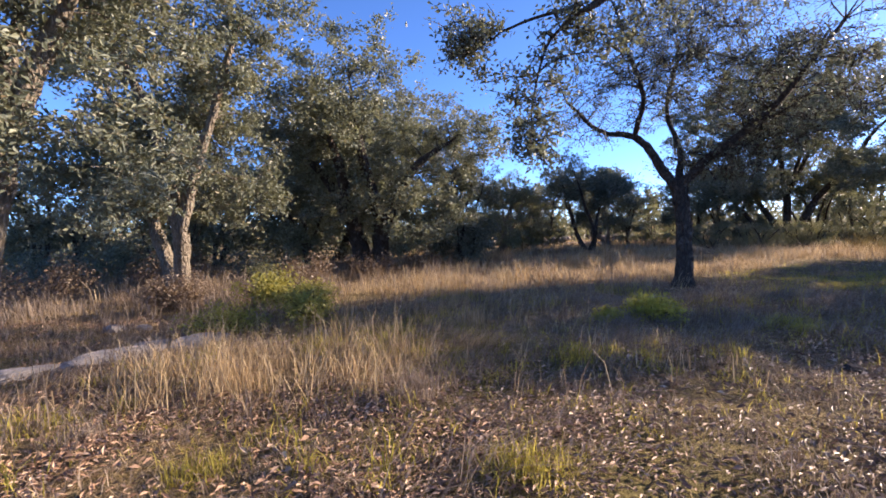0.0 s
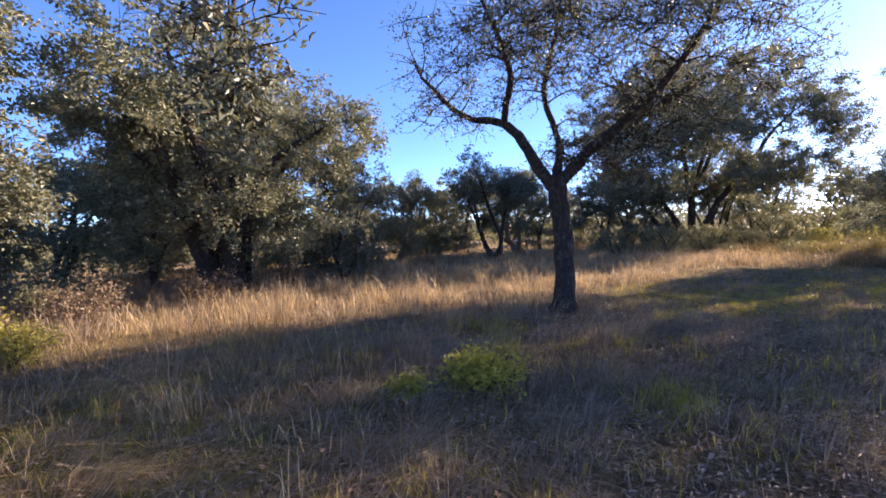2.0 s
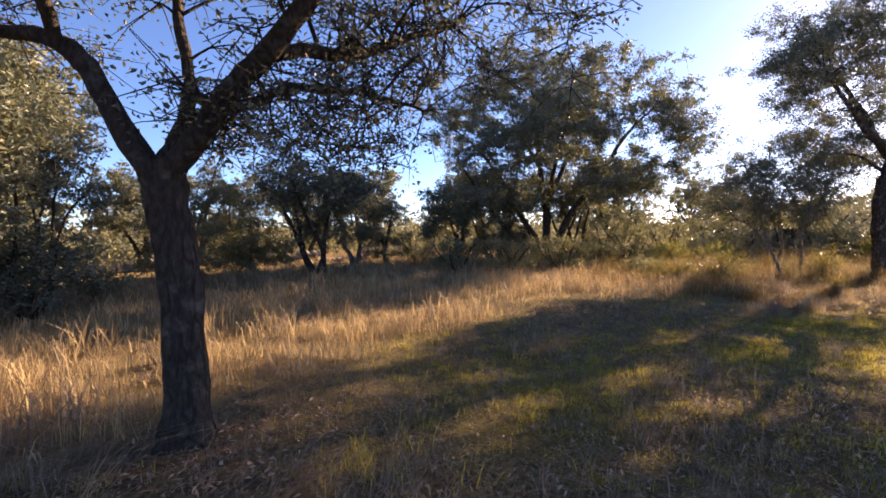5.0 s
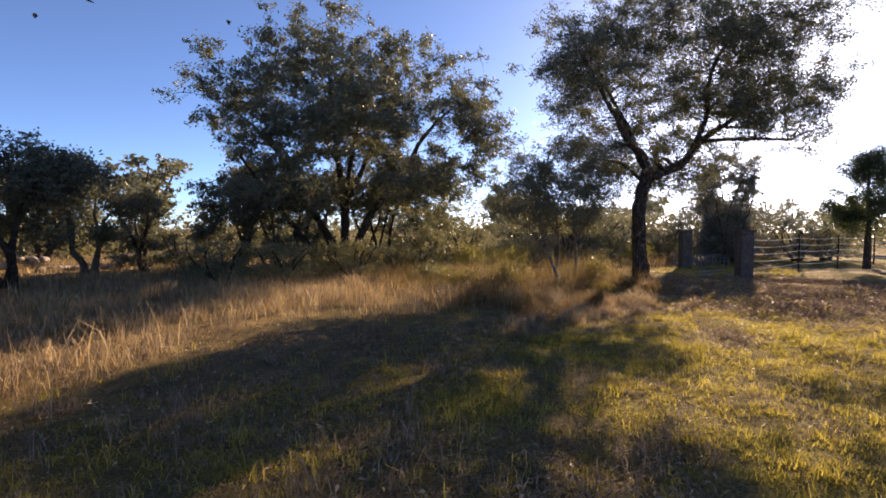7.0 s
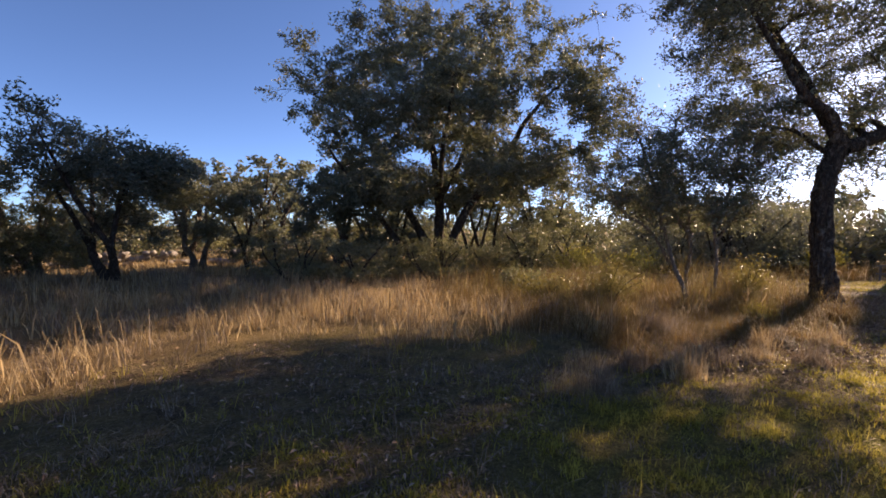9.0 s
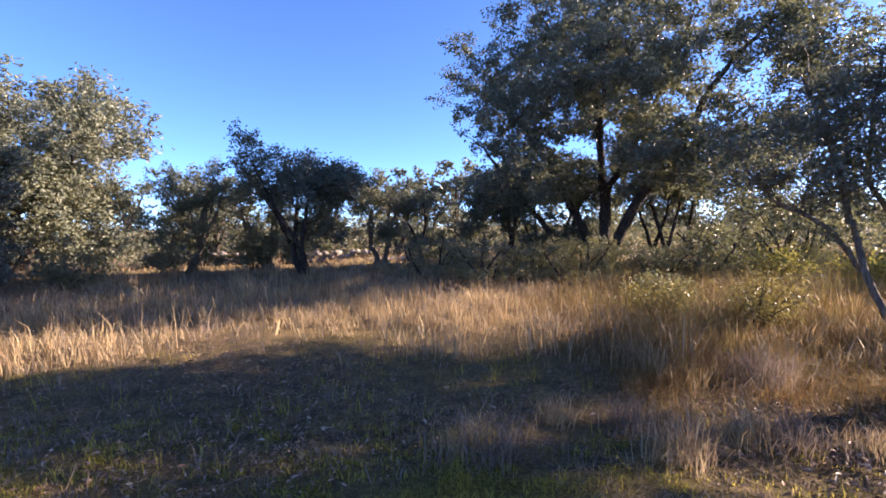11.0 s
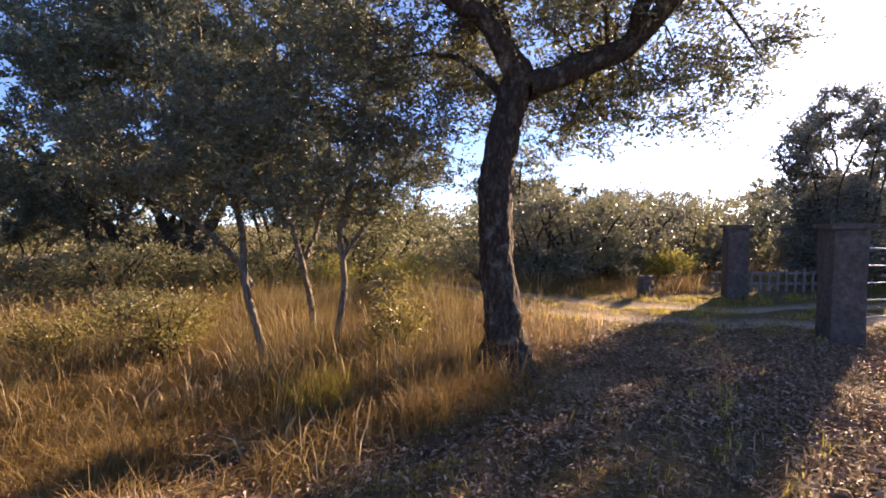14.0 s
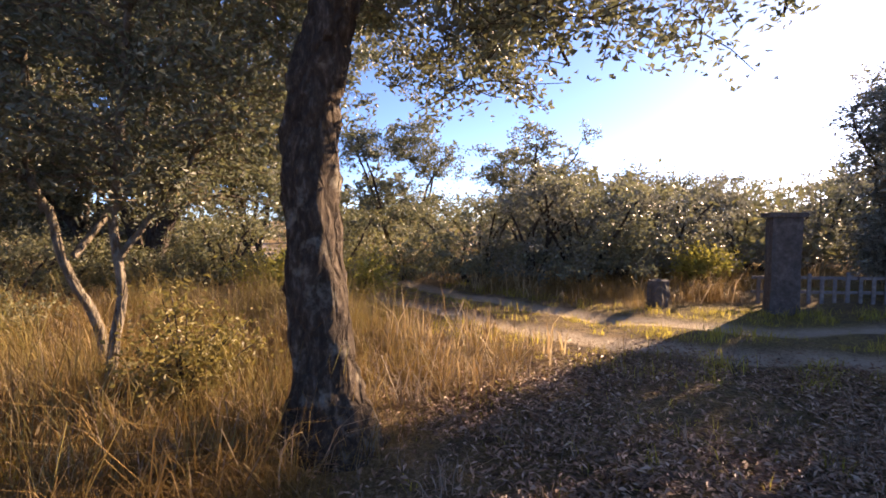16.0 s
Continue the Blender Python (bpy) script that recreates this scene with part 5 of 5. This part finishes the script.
def turf(name, n, box, keep, seed, ln, w, mat, label):
    x, y, f, g = scatter(n, *box, keep, seed, 0.035)
    k = len(x)
    ob = new(name, turf_mesh(name, x, y, land(x, y), g.uniform(ln[0], ln[1], k) * (0.5 + 0.6 * f), g.uniform(w[0], w[1], k), g))
    ob.data.materials.append(mat)
    tagged(ob, label, "grass", kind="stuff")


grass("track_grass", 26000, (21.5, 29.5, 11, 20), lambda x, y: np.clip((0.46 - track_offset(x, y)) / 0.1, 0, 1) + np.clip((track_offset(x, y) - 1.0) / 0.2, 0, 1) * (track_offset(x, y) < 1.9), 217, (0.05, 0.19), (0.005, 0.011), 1.0, GREEN_SHORT, "yellow-green grass between the ruts of the track", 0.08)
grass("dead_weeds", 26000, (2.0, 12, 5.5, 12), lambda x, y: cut(x, y) * np.clip(0.9 * ripple(x, y, 0.55) - 0.1 + 0.5 * np.exp(-((x - 5.6) ** 2 / 3 + (y - 7.8) ** 2)), 0, 1) * (1 - greenness(x, y)), 218, (0.08, 0.34), (0.004, 0.009), 1.3, DRY_BROWN, "dead brown weeds standing in the shade", 0.06)
shade = lambda x, y: (1 - tallness(x, y)) * np.clip((y - 3.4 - 0.25 * x) / 1.0, 0, 1) * np.clip((7.8 - x) / 1.5, 0, 1) * np.clip(0.55 + 0.8 * ripple(x, y, 0.5), 0.03, 1)
grass("shade_dry_grass", 28000, (-1.5, 8, 3.5, 9.5), shade, 219, (0.12, 0.5), (0.003, 0.008), 1.5, DRY_BROWN, "wispy dead grass leaning over in the shade", 0.08, 0.6, 0.3)
grass("cut_weeds", 22000, (2.5, 9.5, 4.6, 10.0), lambda x, y: cut(x, y) * np.clip(0.4 + 1.2 * ripple(x, y, 0.45), 0.02, 1) * np.clip((9.5 - x) / 2, 0, 1), 229, (0.05, 0.2), (0.004, 0.011), 1.3, DRY_TALL, "pale cut weeds lying in the shade", 0.07, 0.3)
grass("laid_wisps", 9000, (-2.5, 5.5, 4.4, 9.0), lambda x, y: np.clip(2.2 * ripple(x + 3, y, 0.7) - 0.7, 0, 1), 225, (0.35, 0.8), (0.003, 0.006), 1.5, DRY_TALL, "long pale grass laid over by the wind", 0.05, 0.55, 0.35)
grass("shade_green_grass", 24000, (-1.5, 8, 3.5, 9.5), lambda x, y: shade(x, y) * np.clip(0.4 + ripple(x, y, 1.0), 0.05, 1), 220, (0.06, 0.26), (0.004, 0.010), 1.2, GREEN_SHORT, "green grass and weeds in the shade", 0.06)
turf("green_turf", 300000, (7.5, 19.5, 3.5, 11.5), lambda x, y: cut(x, y) * np.clip((y - 3.6) / 2.0, 0, 1) * np.clip(greenness(x, y) * 1.2 + 0.75 * ripple(x, y, 0.22), 0.04, 1), 212, (0.02, 0.065), (0.005, 0.011), GREEN_SHORT, "dense low yellow-green turf on the mown path")
turf("dead_turf", 170000, (7.5, 21, 3.5, 12), lambda x, y: cut(x, y) * np.clip((y - 3.6) / 2.0, 0, 1) * np.clip(0.75 - 0.5 * greenness(x, y) + 0.3 * ripple(x, y, 0.4), 0, 1), 213, (0.025, 0.08), (0.004, 0.009), DRY_BROWN, "short dead stubble between the green turf")
turf("straw_turf", 130000, (-2.5, 8, 1.2, 8.5), lambda x, y: cut(x, y) * np.clip(0.7 + 0.5 * ripple(x, y, 0.4), 0, 1), 214, (0.03, 0.10), (0.004, 0.009), DRY_BROWN, "short dead stubble among the leaf litter")


LINE = curve([(-0.6, -1.0), (1.3, 1.7), (3.1, 3.4), (6.1, 5.9), (9.1, 6.9), (12, 8.1), (15.3, 8.4), (17.9, 8.9), (20.4, 9.9), (22, 11)], 60)


def litter(name, x, y, g, ln, lift, label):
    """Long curled fallen leaves."""
    n = len(x)
    at = np.stack([x, y, land(x, y) + g.uniform(0.006, lift, n)], 1)
    a = g.uniform(0, 6.28, n)
    d = np.stack([np.cos(a), np.sin(a), g.normal(0, 0.28, n)], 1)
    s = np.stack([-np.sin(a), np.cos(a), g.normal(0, 0.45, n)], 1)
    ln = (g.uniform(ln[0], ln[1], n) * (1 - 0.45 * greenness(x, y)) * (1 + 0.12 * (x < 4.5)))[:, None]
    wd = ln * g.uniform(0.18, 0.36, (n, 1))
    up = np.array([[0, 0, 1.0]]) * wd * 0.35
    v = np.stack([at - d * ln * 0.5, at - s * wd * 0.5 + up, at + d * ln * 0.5, at + s * wd * 0.5 + up], 1).reshape(-1, 3)
    i = np.arange(n)[:, None] * 4
    ob = new(name, np_mesh(name, v, [np.concatenate([i + np.array([[0, 2, 1]]), i + np.array([[0, 3, 2]])])]))
    ob.data.materials.append(LITTER)
    tagged(ob, label, "leaves", kind="stuff")


def path_litter():
    g = np.random.RandomState(207)
    n = 190000
    p = LINE[(g.uniform(0, 1, n) ** 1.35 * len(LINE)).astype(int)]
    a = g.uniform(0, 6.28, n)
    d = g.uniform(0.3, 1, n) ** 1.3 * 7.5
    x, y = p[:, 0] + d * np.cos(a), p[:, 1] + d * np.sin(a)
    k = g.uniform(0, 1, n) < np.clip(1.1 - 1.1 * greenness(x, y), 0.04, 1) * (1 - 0.75 * tallness(x, y)) * np.clip(0.6 + 0.7 * ripple(x, y, 1.3), 0, 1) * np.clip((track_offset(x, y) - 0.3) / 1.5, 0.1, 1)
    litter("leaf_litter", x[k], y[k], g, (0.03, 0.075), 0.045, "dry brown fallen leaves scattered over the path")


def gate_litter():
    x, y, f, g = scatter(130000, 16.5, 26.5, 8.2, 14.2, lambda x, y: (1 - 0.8 * tallness(x, y)) * np.clip(0.65 + 0.6 * ripple(x, y, 0.8), 0.1, 1) * np.clip((track_offset(x, y) - 0.5) / 1.2, 0.03, 1) * np.clip((x - 16.5) / 2.5, 0, 1), 215, 0.12)
    litter("gate_litter", x, y, g, (0.035, 0.075), 0.05, "thick brown leaf litter under the cork oak before the gate")


def start_litter():
    x, y, f, g = scatter(105000, -2.5, 6.5, 1.3, 7.5, lambda x, y: (1 - 0.7 * tallness(x, y)) * np.clip(0.6 + 0.8 * ripple(x, y, 0.9), 0.08, 1) * np.clip(1.15 - 0.35 * (y - 3.2), 0.15, 1), 216, 0.10)
    litter("start_litter", x, y, g, (0.025, 0.062), 0.05, "reddish brown fallen leaves in the trodden grass")


def slab_litter():
    x, y, f, g = scatter(30000, -9, -2, 2.0, 8.5, lambda x, y: np.clip(0.6 + 0.7 * ripple(x, y, 0.9), 0.08, 1), 224, 0.12)
    litter("slab_litter", x, y, g, (0.025, 0.06), 0.05, "reddish brown fallen leaves round the rock slab")


slab_litter()
path_litter()
gate_litter()
start_litter()


def tussock(x, y, n, h, r, mat, label, seed):
    g = np.random.RandomState(seed)
    root = thing("grass_tussock", x, y, float(land(x, y)), label, "grass tuft")
    for k in range(3):
        a, m = 2.1 * k + g.uniform(0, 1), n // 3
        me = blade_mesh("blades", r * 0.7 * math.cos(a) + g.normal(0, r * 0.75, m), r * 0.7 * math.sin(a) + g.normal(0, r * 0.75, m), np.zeros(m), g.uniform(h * 0.4, h, m) * (1 - 0.18 * k), g.uniform(0.003, 0.007, m), 1.1, g)
        tagged(part("tuft", me, mat, root), kind="stuff")


for i, (x, y, n, h, r, mat, t) in enumerate([
        (16.3, 12.7, 900, 0.55, 0.14, DRY_BROWN, "dark brown grass tussock at the edge of the path"), (18.8, 12.9, 700, 0.4, 0.14, GREEN_SHORT, "green grass tussock under the stems"),
        (17.5, 12.2, 600, 0.4, 0.13, OCHRE, "yellow grass tussock at the edge of the path"), (15.2, 13.0, 700, 0.5, 0.16, DRY_TALL, "pale dry grass tussock"),
        (0.4, 2.3, 400, 0.2, 0.12, GREEN_SHORT, "green weed tuft in the leaf litter"), (-1.4, 2.6, 350, 0.2, 0.12, GREEN_SHORT, "green weed tuft in the leaf litter"),
        (4.2, 5.6, 400, 0.3, 0.16, GREEN_SHORT, "yellow-green tuft in the shade"), (19.4, 12.0, 500, 0.5, 0.13, OCHRE, "ochre grass tuft by the cork oak")]):
    tussock(x, y, n, h, r, mat, t, 300 + i)
for i in range(14):
    x, y = 13.6 + 0.33 * i + rr.uniform(-0.2, 0.2), 11.2 + rr.uniform(-0.9, 0.7)
    tussock(x, y, 260, rr.uniform(0.28, 0.5), 0.10, (DRY_TALL, DRY_BROWN)[i % 2], "pale dead grass tuft beside the path", 330 + i)
for i in range(10):
    x, y = -2.5 + 0.7 * i + rr.uniform(-0.3, 0.3), 3.4 + 0.3 * i + rr.uniform(-0.8, 1.6)
    tussock(x, y, 240, rr.uniform(0.2, 0.42), 0.12, (DRY_BROWN, DRY_TALL, GREEN_SHORT)[i % 3], "ragged dead grass tuft on the path", 350 + i)
